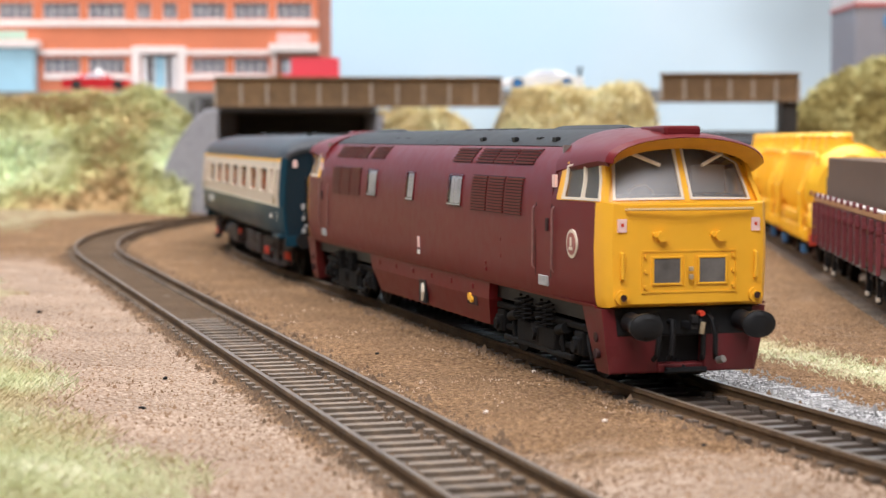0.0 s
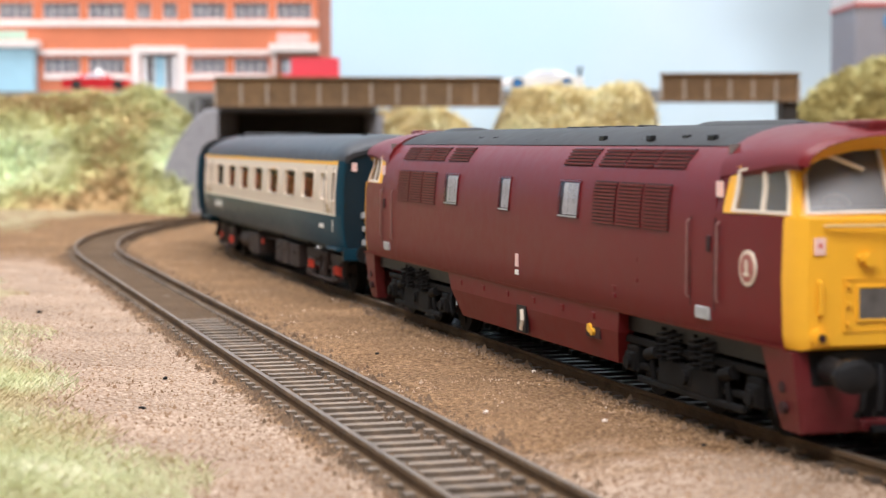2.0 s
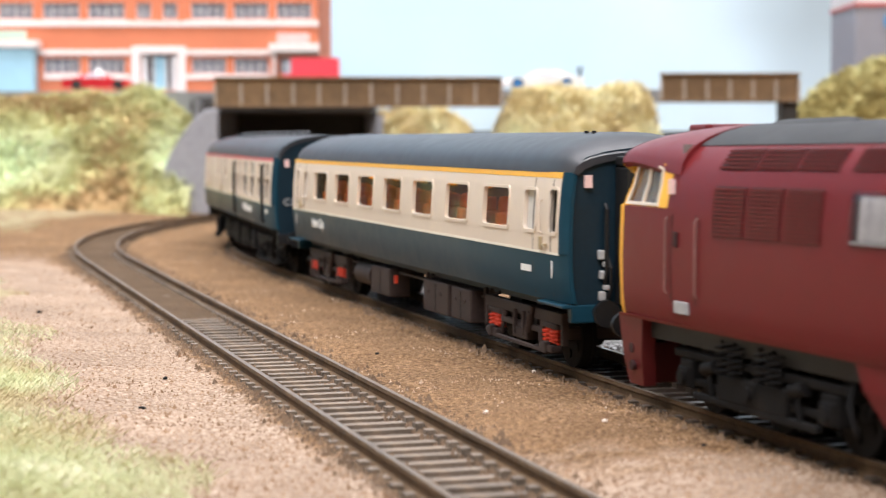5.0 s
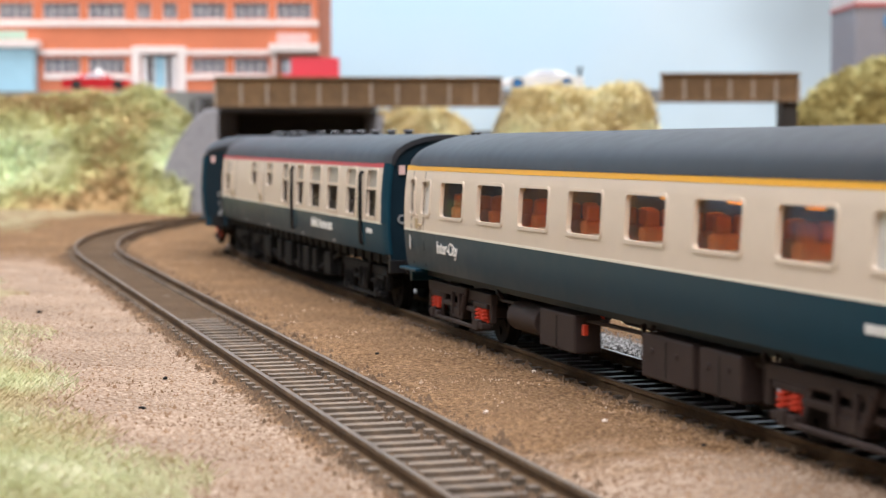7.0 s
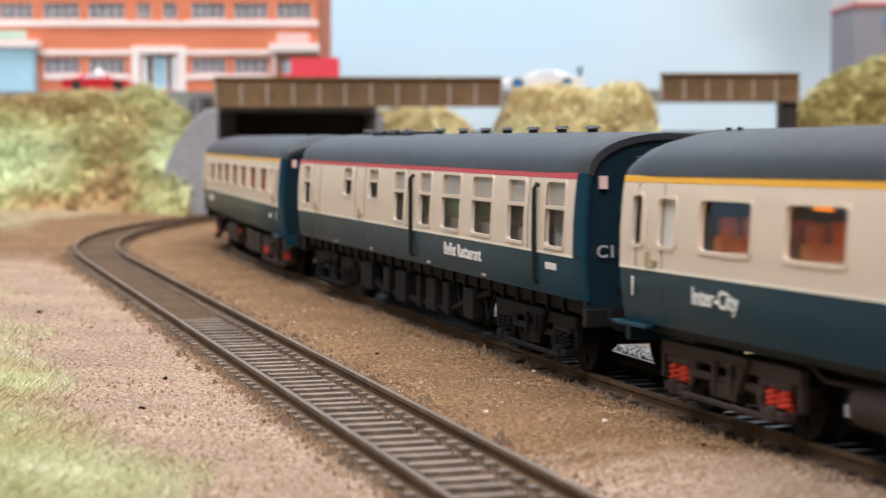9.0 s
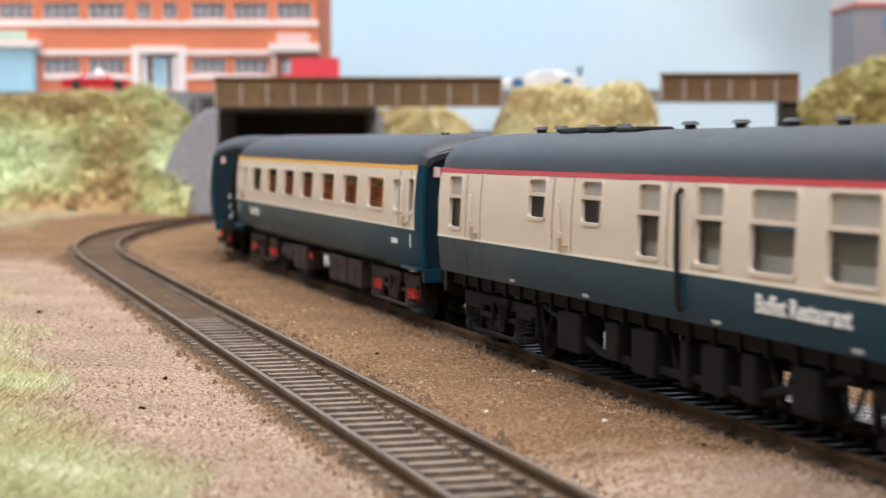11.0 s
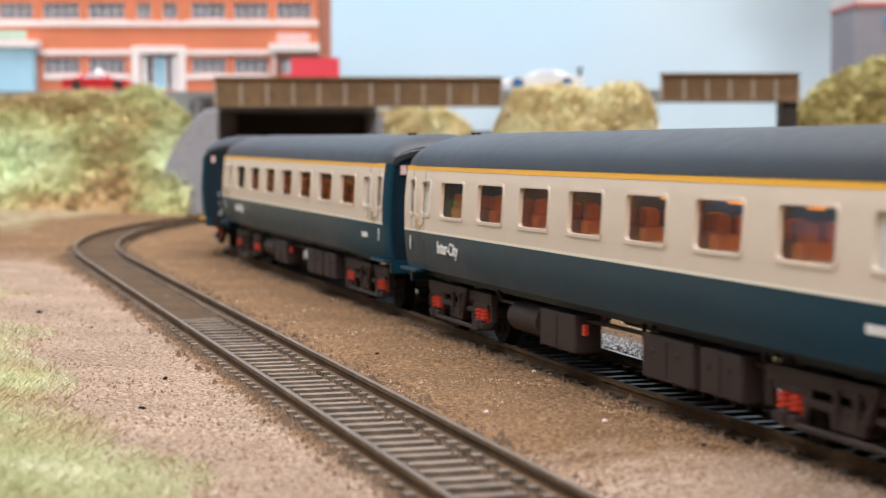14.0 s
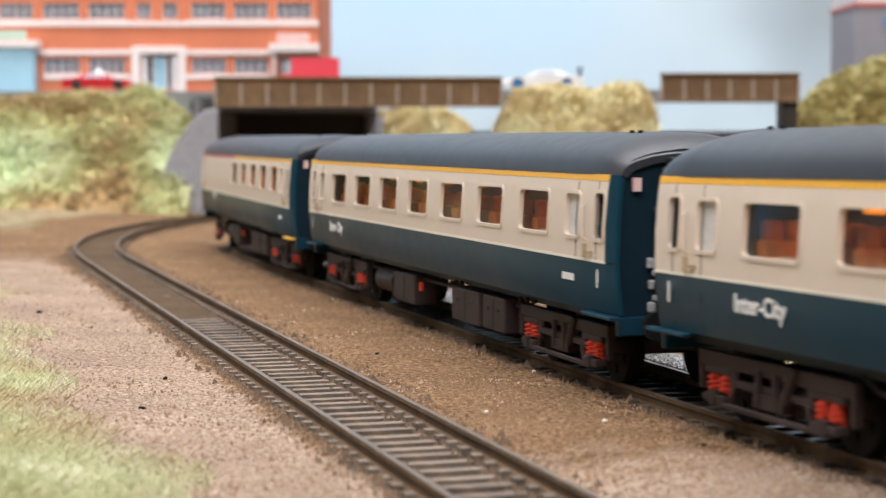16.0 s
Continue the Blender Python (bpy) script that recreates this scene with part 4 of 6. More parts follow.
def tank_wagon(along, hatches):
    at, rz = place_c(along)
    t = thing("tank_wagon", "bright yellow ribbed tank wagon with top hatches", "wagon", "parked tank wagons", at=at, rz=rz)
    L = 56
    rings = []
    for q in range(97):
        x = -L + 2 + (2 * L - 4) * q / 96
        close = min(1.0, (L - abs(x)) / 5)
        r = (14.2 + 1.7 * math.cos(x * 2 * math.pi / 16.0)) * (0.78 + 0.22 * math.sqrt(close))
        rings.append([(x, r * math.cos(a), 27.5 + r * math.sin(a)) for a in [2 * math.pi * k / 36 for k in range(36)]])
    part("barrel", loft(bmesh.new(), rings), M_TANK, t, smooth=True)
    for x in (-46, -30, -14, 2, 18, 34, 48):
        rings = []
        for q in range(41):
            a = 2 * math.pi * q / 40
            c, sn = math.cos(a), math.sin(a)
            rings.append([(x + dx, r * c, 27.5 + r * sn) for dx, r in ((-0.8, 14.4), (-0.6, 16.4), (0.6, 16.4), (0.8, 14.4))])
        part("rib", loft(bmesh.new(), rings, caps=False), M_TANK, t, smooth=True)
        part("foot_bracket", B((x - 2.2, x + 2.2, -16.6, -12.5, 8.5, 13.5), (x - 1.2, x + 3.4, -15.5, -11.5, 13.4, 18), bevel=0.8), M_TANK, t)
    for x in hatches:
        bm = cyl(bmesh.new(), (x, -3, 43.6), (0, 0, 1), 5.6, 5.6, 24, 4.8)
        cyl(bm, (x, -3, 46.9), (0, 0, 1), 5.4, 1.4, 24, 4.0)
        part("hatch", bm, M_TANK, t, smooth=True)
    bm = wire(bmesh.new(), [(-L + 2, 12, 38), (-L + 8, 12, 40), (L - 8, 12, 40), (L - 2, 12, 38)], 0.6)
    wire(bm, [(-L + 2, -12, 38), (-L + 8, -12, 40), (L - 8, -12, 40), (L - 2, -12, 38)], 0.6)
    part("walkway_rail", bm, M_TANK, t)
    for sx in (-1, 1):
        bm = bmesh.new()
        for sy in (-13, -5, 5, 13):
            wire(bm, [(sx * (L - 3), sy, 9), (sx * (L + 1), sy * 1.05, 14), (sx * (L - 3), sy * 1.08, 22)], 1.3)
        part("end_cradle", bm, M_TANK, t)
        bm = wire(bmesh.new(), [(sx * (L - 10), -16.8, 10), (sx * (L - 10), -17.0, 26), (sx * (L - 10), -12, 40)], 0.7)
        wire(bm, [(sx * (L - 16), -16.8, 10), (sx * (L - 16), -17.0, 26), (sx * (L - 16), -12, 40)], 0.7)
        for i in range(6):
            wire(bm, [(sx * (L - 10), -17, 11 + i * 3), (sx * (L - 16), -17, 11 + i * 3)], 0.5)
        part("ladder", bm, M_TANK, t)
        part("saddle", B((sx * 36 - 5, sx * 36 + 5, -15.5, 15.5, 9, 16), bevel=0.4), M_TANK, t)
        part("buffer", cyl(cyl(bmesh.new(), (sx * (L + 2), -10.5, 11), (1, 0, 0), 1.1, 6, 12), (sx * (L + 5), -10.5, 11), (1, 0, 0), 2.6, 0.9, 16), M_BLACK, t)
        part("headstock", B((sx * L - 1, sx * L + 1, -15, 15, 7.5, 11.5), bevel=0.2), M_RED, t, "red headstock")
    part("underframe", B((-L, L, -13.5, 13.5, 7.5, 9.8), bevel=0.3), M_RED, t, "red underframe")
    for ax in (-36, 36):
        part("wheelset", wheel_mesh(), M_UNDER, t, at=(ax, 0, 6.2), smooth=True)
        for sy in (-1, 1):
            part("axle_guard", B((ax - 4, ax + 4, sy * 12.6 - 0.7, sy * 12.6 + 0.7, 3.6, 8), (ax - 9, ax + 9, sy * 13.4 - 0.7, sy * 13.4 + 0.7, 5.2, 6.6), bevel=0.2), M_UNDER, t)
            part("axlebox", B((ax - 1.9, ax + 1.9, sy * 14.6 - 1.1, sy * 14.6 + 1.1, 3.6, 7.0), bevel=0.4), M_HOSEBLUE, t, "blue axlebox")
    return t


open_wagon(21)
tank_wagon(180, (-42, -14, 14, 42))
tank_wagon(302, (-42, -14, 14, 42))
tank_wagon(424, (-42, -14, 14, 42))


# ---- the train ----
MOVERS = []      # vehicle, centre at the start along the running line, half the pivot distance
BOGIES = []      # bogie, its vehicle's index, pivot place
WHEELS = []      # wheelset


def arc(w, z0, z1, n=14, power=2.3):
    """Roof half-section from (-w, z0) over the crown z1 to (w, z0)."""
    return [(w * math.sin(a), z0 + (z1 - z0) * max(0.0, math.cos(a)) ** (2 / power)) for a in [(-1 + 2 * i / n) * math.pi / 2 for i in range(n + 1)]]


def bogie(parent, x, wheelbase, frame_mat, spring_mat, zoff=0.0, side=13.4, heavy=False):
    b = new("bogie")
    b.empty_display_size = 0.01
    b.parent = parent
    b.location = (x * U, 0, 0)
    h = wheelbase / 2
    for sy in (-1, 1):
        y = sy * side
        if heavy:
            bm = B((-h - 5, h + 5, y - 1.0, y + 0.2, 9.2, 10.6), (-11, 11, y - 1.6, y + 1.6, 4.0, 8.2), (-h - 2.4, -h + 2.4, y - 1.2, y + 1.0, 4.4, 9.1), (h - 2.4, h + 2.4, y - 1.2, y + 1.0, 4.4, 9.1), (-h, -11, y - 0.8, y + 0.6, 5.0, 6.2), (11, h, y - 0.8, y + 0.6, 5.0, 6.2), bevel=0.35)
            part("side_frame", bm, frame_mat, b)
            for sx in (-0.36, -0.18, 0.18, 0.36):
                bm = wire(bmesh.new(), [(sx * h + 1.4 * math.cos(k * 0.785), y + sy * 1.6 + 1.4 * math.sin(k * 0.785), 8.2 + k * 0.115) for k in range(45)], 0.27, 4)
                part("coil_spring", bm, M_UNDER, b)
            part("equalising_beam", B((-h + 3, h - 3, y + sy * 1.0 - 0.5, y + sy * 1.0 + 0.5, 3.0, 4.2), bevel=0.3), M_UNDER, b)
            for sx in (-1, 0, 1):
                part("axlebox", cyl(B((sx * h - 2.0, sx * h + 2.0, y + sy * 1.0 - 0.8, y + sy * 1.0 + 0.8, 4.6, 8.0), bevel=0.4), (sx * h, y + sy * 2.0, 6.2), (0, 1, 0), 1.2, 0.8, 12), M_UNDER, b)
            for bx in (-h * 0.62, h * 0.62):
                part("brake_hanger", wire(bmesh.new(), [(bx - 1, y, 10), (bx, y + sy * 1.2, 6.5), (bx + 0.6, y + sy * 0.8, 2.6)], 0.5), M_UNDER, b)
                part("brake_cylinder", cyl(bmesh.new(), (bx, y + sy * 1.0, 8.6), (1, 0, 0.2), 1.1, 4.2, 12), M_UNDER, b, smooth=True)
            bm = wire(bmesh.new(), [(h + 5, y, 12), (h + 6, y + sy * 1.5, 8), (h + 8, y + sy * 1.5, 4.5), (h + 9.5, y, 8), (h + 9.5, y, 12)], 0.45)
            part("sand_pipe", bm, M_UNDER, b)
        else:
            bm = B((-h - 7, h + 7, y - 0.8, y + 0.8, 9.0, 11.4), (-h - 4.4, -h + 4.4, y - 1.0, y + 1.2, 7.9, 9.1), (h - 4.4, h + 4.4, y - 1.0, y + 1.2, 7.9, 9.1), (-h + 4, h - 4, y - 0.9, y + 0.7, 6.4, 7.6), (-h + 4, -h + 5.6, y - 0.8, y + 0.8, 6.4, 9.7), (h - 5.6, h - 4, y - 0.8, y + 0.8, 6.4, 9.7), (-4.6, 4.6, y - 1.2, y + 1.4, 4.2, 6.5), (-h - 7, -h - 5.8, y - 0.7, y + 0.7, 5.0, 9.7), (h + 5.8, h + 7, y - 0.7, y + 0.7, 5.0, 9.7), bevel=0.25)
            part("side_frame", bm, frame_mat, b)
            part("damper", cyl(cyl(bmesh.new(), (6.4, y + sy * 1.2, 8.2), (0.5, 0, 1), 0.8, 4.4, 10), (8.0, y + sy * 1.2, 10.6), (0.5, 0, 1), 0.5, 2.0, 8), frame_mat, b, smooth=True)
            part("swing_link", B((-3.2, -2.2, y + sy * 1.2 - 0.4, y + sy * 1.2 + 0.4, 5, 10), (2.2, 3.2, y + sy * 1.2 - 0.4, y + sy * 1.2 + 0.4, 5, 10), bevel=0.15), frame_mat, b)
            for sx in (-1, 1):
                part("axlebox", B((sx * h - 3.6, sx * h + 3.6, y - 1.2 + sy * 0.6, y + 1.2 + sy * 0.6, 3.4, 4.8), (sx * h - 1.1, sx * h + 1.1, y - 1.0 + sy * 1.2, y + 1.0 + sy * 1.2, 3.0, 5.4), bevel=0.3), frame_mat, b)
                part("brake_arm", wire(bmesh.new(), [(sx * (h - 6), y, 9.8), (sx * (h - 5.2), y + sy * 0.8, 5.4), (sx * (h - 4.4), y + sy * 0.4, 3.2)], 0.5), frame_mat, b)
                for dx in (-1.9, 1.9):
                    bm = wire(bmesh.new(), [(sx * h + dx + 1.05 * math.cos(k * 0.785), y + sy * 0.2 + 1.05 * math.sin(k * 0.785), 5.0 + k * 0.105) for k in range(29)], 0.34, 5)
                    cyl(bm, (sx * h + dx, y + sy * 0.2, 6.6), (0, 0, 1), 0.7, 3.0, 8)
                    part("coil_spring", bm, spring_mat, b)
            part("tie_bar", wire(bmesh.new(), [(-h, y + sy * 1.4, 3.4), (h, y + sy * 1.4, 3.4)], 0.5), frame_mat, b)
    part("bolster", B((-4, 4, -12, 12, 6, 10.5), (-h - 5, -h - 3.5, -12, 12, 6, 8.5), (h + 3.5, h + 5, -12, 12, 6, 8.5), bevel=0.3), frame_mat, b)
    for k in ((-1, 1) if not heavy else (-1, 0, 1)):
        w = part("wheelset", wheel_mesh(), M_UNDER, b, at=(k * h, 0, 6.2), smooth=True)
        WHEELS.append((w, k * h))
    BOGIES.append((b, len(MOVERS), x))
    return b


def glazing(parent, x0, x1, z0, z1, side, sy, rim, bars=(), glass=None, rimw=0.7, deep=0.75, rad=1.5):
    """One carriage window: raised rim, pane and any bars."""
    def y(z):
        return sy * (side(z) + 0.18)
    xm, zm = (x0 + x1) / 2, (z0 + z1) / 2
    def ring(dx, dz, r, out):
        pts = []
        for cx, cz, a0 in ((x1 + dx - r, z1 + dz - r, 0), (x0 - dx + r, z1 + dz - r, 90), (x0 - dx + r, z0 - dz + r, 180), (x1 + dx - r, z0 - dz + r, 270)):
            for k in range(5):
                a = radians(a0 + k * 22.5)
                pts.append((cx + r * math.cos(a), y(cz + r * math.sin(a)) + sy * out, cz + r * math.sin(a)))
        return pts
    bm = bmesh.new()
    o, o2, i2, i = ring(rimw, rimw, rad, -0.25), ring(rimw, rimw, rad, 0.04), ring(-0.22, -0.22, rad * 0.65, 0.04), ring(-0.22, -0.22, rad * 0.65, -0.9)
    vs = [[bm.verts.new(p) for p in r] for r in (o, o2, i2, i)]
    for a, b in zip(vs, vs[1:]):
        for k in range(20):
            bm.faces.new((a[k], a[(k + 1) % 20], b[(k + 1) % 20], b[k]))
    bmesh.ops.recalc_face_normals(bm, faces=list(bm.faces))
    w = part("window", bm, rim, parent, smooth=True)
    yy = lambda z: sy * (side(z) - deep)
    bm = loft(bmesh.new(), [[(x0 - 0.2, yy(z), z), (x1 + 0.2, yy(z), z), (x1 + 0.2, yy(z) - sy * 0.2, z), (x0 - 0.2, yy(z) - sy * 0.2, z)] for z in (z0 - 0.2, zm, min(36.0, z1), z1 + 0.2)])
    part("pane", bm, glass or M_GLASS_D, w)
    if bars:
        zt = bars[0]
        bm = loft(bmesh.new(), [[(x0, yy(z) + sy * 0.25, z), (x1, yy(z) + sy * 0.25, z), (x1, yy(z) + sy * 0.1, z), (x0, yy(z) + sy * 0.1, z)] for z in (zt, z1)])
        part("ventilator_light", bm, M_FROST, w, "frosted upper ventilator light")
    for b in bars:
        part("glazing_bar", B((x0, x1, min(y(b), y(b) - sy * 0.8), max(y(b), y(b) - sy * 0.8), b - 0.35, b + 0.35)), rim, w)
    return w


def coach_side(z):
    pts = [(12, 16.4), (14.2, 17.0), (17, 17.6), (22, 18.0), (30, 17.9), (36, 17.4), (39.2, 16.9)]
    for (a, b), (c, d) in zip(pts, pts[1:]):
        if z <= c:
            return b + (d - b) * (z - a) / (c - a)
    return pts[-1][1]


def seats(t, centres):
    """Facing pairs of seats with a table between them at each window."""
    chair = table = None
    for x in centres:
        for y in (-11, 11):
            for dx, turn in ((-8.4, 0), (8.4, 180)):
                if chair is None:
                    chair = part("seat", B((-1.2, 5.2, -4.0, 4.0, 17.3, 22.4), (-1.7, 0.9, -3.8, 3.8, 22.0, 29.6), (-1.5, 0.7, -3.2, -0.4, 29.4, 32.6), (-1.5, 0.7, 0.4, 3.2, 29.4, 32.6), bevel=0.6), M_SEAT, t, "orange moquette seat", at=(x + dx, y, 0))
                else:
                    share("seat", chair, t, (x + dx, y, 0), (0, 0, turn))
            if table is None:
                table = part("table", B((-3.0, 3.0, -4.4, 4.4, 26.6, 27.4), (-0.6, 0.6, -0.6, 0.6, 17.3, 26.6), bevel=0.2), M_TABLE, t, "pale wood table", at=(x, y - 0.4, 0))
            else:
                share("table", table, t, (x, y - 0.4 if y < 0 else y + 0.4, 0))


def number_bars(t, x, z, sy, n, w=1.2, h=1.3, gap=0.35):
    y = sy * (coach_side(z) + 0.12)
    tot = n * (w + gap)
    part("number_bar", B(*[(x - tot / 2 + i * (w + gap), x - tot / 2 + i * (w + gap) + w, y - 0.06, y + 0.06, z - h / 2, z + h / 2) for i in range(n)]), M_WHITE, t, "white painted number bars")


def coach(label, sc, windows, stripe, mk1=False, brake=False):
    t = thing("railway_coach", label, "railway coach", "train coaches")
    L = 122.0
    zb = 14.2 if not mk1 else 15.4
    zc = 23.5
    us = [-L, -L + 2.5, -60, 0, 60, L - 2.5, L]
    def shell(sy):
        def fn(u, v, k):
            inset = 1.3 * max(0.0, (abs(u) - (L - 2.5)) / 2.5) ** 2
            return (u, sy * (coach_side(v) - k - inset), v)
        return fn
    for sy in (-1, 1):
        fn = shell(sy)
        part("lower_side", skin(fn, us, [zb, 15.5, 17, 19.5, 22, zc]), M_BLUE, t, "rail blue lower body side", smooth=True)
        holes = [(a, b, c, d) for a, b, c, d, *_ in windows]
        C = 119.8
        cs = [-C, -60, 0, 60, C]
        part("upper_side", skin(fn, cs, [zc, 26, 30, 34, 36, 37.7], holes), M_GREYP, t, "cream window band", smooth=True)
        for ex in (-1, 1):
            part("corner_panel", skin(fn, sorted((ex * C, ex * (L - 1.4), ex * (L - 0.6), ex * L)), [zc, 26, 30, 34, 36, 38.9]), M_BLUE, t, "rail blue corner panel", smooth=True)
        if brake:
            part("cantrail_stripe", skin(lambda u, v, k: fn(u, v, k - 0.05), [-15, 0, 60, C], [37.75, 38.9]), M_STRIPE_Y, t, "yellow first-class stripe")
            part("cantrail_stripe", skin(lambda u, v, k: fn(u, v, k - 0.05), [-C, -60, -15.1], [37.75, 38.9]), M_STRIPE_R, t, "red cantrail stripe")
        else:
            part("cantrail_stripe", skin(lambda u, v, k: fn(u, v, k - 0.05), cs, [37.75, 38.9]), stripe, t, "red catering stripe" if mk1 else "yellow first-class stripe")
        part("waist_line", skin(lambda u, v, k: fn(u, v, k - 0.12), cs, [zc - 0.28, zc + 0.18], t=0.3), M_STRIPE_O, t, "thin pale waist line")
        for a, b, c, d, *o in windows:
            kind = o[0] if o else ""
            glass = M_BLIND if kind == "white" else M_GLASS_D
            glazing(t, a, b, c, d, coach_side, sy, M_GREYP, (c + (d - c) * 0.6,) if mk1 and kind != "white" else (), glass, 0.4)
    # roof
    rings = []
    for x in [-L - 0.2, -L + 1.5, -L + 5, -L + 12, -60, 0, 60, L - 12, L - 5, L - 1.5, L + 0.2]:
        e = max(0.0, (abs(x) - (L - 12)) / 12)
        zt = 46.6 - (3.6 * e ** 2.4 if not mk1 else 0.3 * e)
        r = arc(17.1 - 1.3 * e ** 3, 38.85, zt)
        rings.append([(x, y, z) for y, z in r] + [(x, y * 0.94, max(38.3, z - 1.2)) for y, z in r[::-1]])
    part("roof", loft(bmesh.new(), rings), M_COACHROOF, t, "dark grey roof", smooth=True)
    # ends
    for sx in (-1, 1):
        pts = [(sx * (L - 0.4), y, z) for y, z in [(-coach_side(z) + 1.2, z) for z in (12.5, 17, 22, 30, 37, 38.8)]]
        top = arc(15.8, 38.8, 43.6 if not mk1 else 46.0, 10)
        ring = pts + [(sx * (L - 0.4), y, z) for y, z in top] + [(p[0], -p[1], p[2]) for p in pts[::-1]]
        bm = loft(bmesh.new(), [ring, [(p[0] - sx * 1.5, p[1], p[2]) for p in ring]])
        end = part("end_panel", bm, M_ENDBLUE, t, "rail blue end panel, its shade put into the colour")
        g = sx * (L + 6.4)
        part("gangway", B((min(g, g - sx * 6.6), max(g, g - sx * 6.6), -7.4, -5.2, 14, 40), (min(g, g - sx * 6.6), max(g, g - sx * 6.6), 5.2, 7.4, 14, 40), (min(g, g - sx * 6.6), max(g, g - sx * 6.6), -7.4, 7.4, 40, 42), bevel=0.5), M_BLACK, t, "black rubber corridor connection")
        part("corridor_door", B((min(sx * (L - 0.2), sx * (L + 0.3)), max(sx * (L - 0.2), sx * (L + 0.3)), -5.2, 5.2, 14, 40)), M_BLACK if not mk1 else M_UNDER, t)
        for sy in (-1, 1):
            part("warning_label", B((sx * L - 0.5, sx * L + 0.25 if sx > 0 else sx * L + 0.2, sy * 12.8 - 0.75, sy * 12.8 + 0.75, 36.0, 38.4)) if sx > 0 else B((sx * L - 0.25, sx * L + 0.5, sy * 12.8 - 0.75, sy * 12.8 + 0.75, 36.0, 38.4)), M_PINK, end, "pale electrification warning label")
            bm = wire(bmesh.new(), [(sx * (L + 0.4), sy * 9.5, 18), (sx * (L + 1.2), sy * 9.5, 20), (sx * (L + 1.2), sy * 9.5, 32), (sx * (L + 0.4), sy * 9.5, 33)], 0.4)
            part("end_handrail", bm, M_BLUE if mk1 else M_BLACK, end)
            if not mk1:
                bx = sorted((sx * (L - 0.3), sx * (L + 0.9)))
                for z, hh, dy in ((23.4, 0.9, -0.5), (21.6, 0.5, 0.5), (19.6, 0.8, -0.2), (17.2, 0.5, 0.6), (15.6, 0.9, -0.3)):
                    part("jumper_socket", B((*bx, sy * 9.6 + dy - 0.8, sy * 9.6 + dy + 0.5, z - hh, z + hh), bevel=0.25), M_FITTING, end, "worn grey jumper fittings")
                part("jumper_cable", wire(bmesh.new(), [(sx * (L + 0.6), sy * 9.4, 24), (sx * (L + 1.8), sy * 8.8, 21), (sx * (L + 1.4), sy * 8.6, 17), (sx * (L + 0.6), sy * 9.0, 15)], 0.35), M_BLACK, end)
            else:
                part("lamp_bracket", B((*sorted((sx * L, sx * (L + 0.8))), sy * 9.6 - 0.5, sy * 9.6 + 0.5, 23.4, 25.0), bevel=0.2), M_BLACK, end)
            bm = cyl(cyl(bmesh.new(), (sx * (L + 1.5), sy * 10.6, 12.6), (1, 0, 0), 1.2, 5, 12), (sx * (L + 4.2), sy * 10.6, 12.6), (1, 0, 0), 2.6, 0.8, 18)
            part("buffer", bm, M_BLACK, t, smooth=True)
        part("headstock", B((sx * (L - 1.2) - 1, sx * (L - 1.2) + 1, -16, 16, 10.5, 14), bevel=0.3), M_BLUE if not mk1 else M_BLACK, t)
        bm = wire(bmesh.new(), [(sx * (L - 12), 0, 8.5), (sx * (L + 6), 0, 8.5), (sx * (L + 9.4), 0, 9.5)], 0.9)
        part("coupling", bm, M_BLACK, t)
        bm = wire(bmesh.new(), [(sx * (L + 0.5), 4, 12), (sx * (L + 3), 4, 9), (sx * (L + 3.4), 4, 4), (sx * (L + 2), 4.5, 3)], 0.6)
        part("brake_hose", bm, M_BLACK, t)
        if not mk1:
            part("step_board", B((sx * (L - 6) - 7, sx * (L - 6) + 7, -18.3, -16.3, 13.4, 14.1), bevel=0.2), M_STRIPE_Y if brake and sx > 0 else M_BLUE, t)
            bm = bmesh.new()
            cyl(bm, (sx * (L - 17), -5, 45.9), (0, 0, 1), 0.5, 1.8, 8)
            cyl(bm, (sx * (L - 21), -5, 45.9), (0, 0, 1), 0.5, 1.8, 8)
            part("roof_vent", bm, M_BLACK, t)
    part("interior_floor", B((-L + 2, L - 2, -15.5, 15.5, 16.4, 17.2)), M_INTER, t)
    part("interior_aisle", B((-L + 2, L - 2, -0.4, 0.4, 17.3, 38.0), (-104, -103.4, -15.6, 15.6, 17.3, 38), (104, 104.6, -15.6, 15.6, 17.3, 38)), M_GREYINT if mk1 else M_INTER, t, "interior partitions")
    if not mk1:
        bays = [(a + b) / 2 for a, b, c, d, *o in windows if not o and b - a > 10]
        seats(t, bays)
        lamp = None
        for x in bays:
            for y in (-6.5, 6.5):
                if lamp is None:
                    # glowing strips above the window heads, unseen, added to brighten the seats
                    lamp = part("interior_lamp", B((-3.6, 3.6, -0.9, 0.9, 35.5, 35.8), bevel=0.1), M_LAMPSTRIP, t, "warm glowing ceiling lamp, set out of sight", at=(x + 4, y, 0))
                    # yellow boards added to read as spots of lamp glow
                    fitting = part("amber_glow_board", B((-3.0, 3.0, -0.4, 0.4, 33.5, 34.6), bevel=0.3), M_STRIPE_Y, t, "yellow painted board standing in for lamp glow", at=(x + 3, y + 4, 0))
                else:
                    share("interior_lamp", lamp, t, (x + 4, y, 0))
                    share("amber_glow_board", fitting, t, (x + 3, y + (4 if y < 0 else -4), 0))
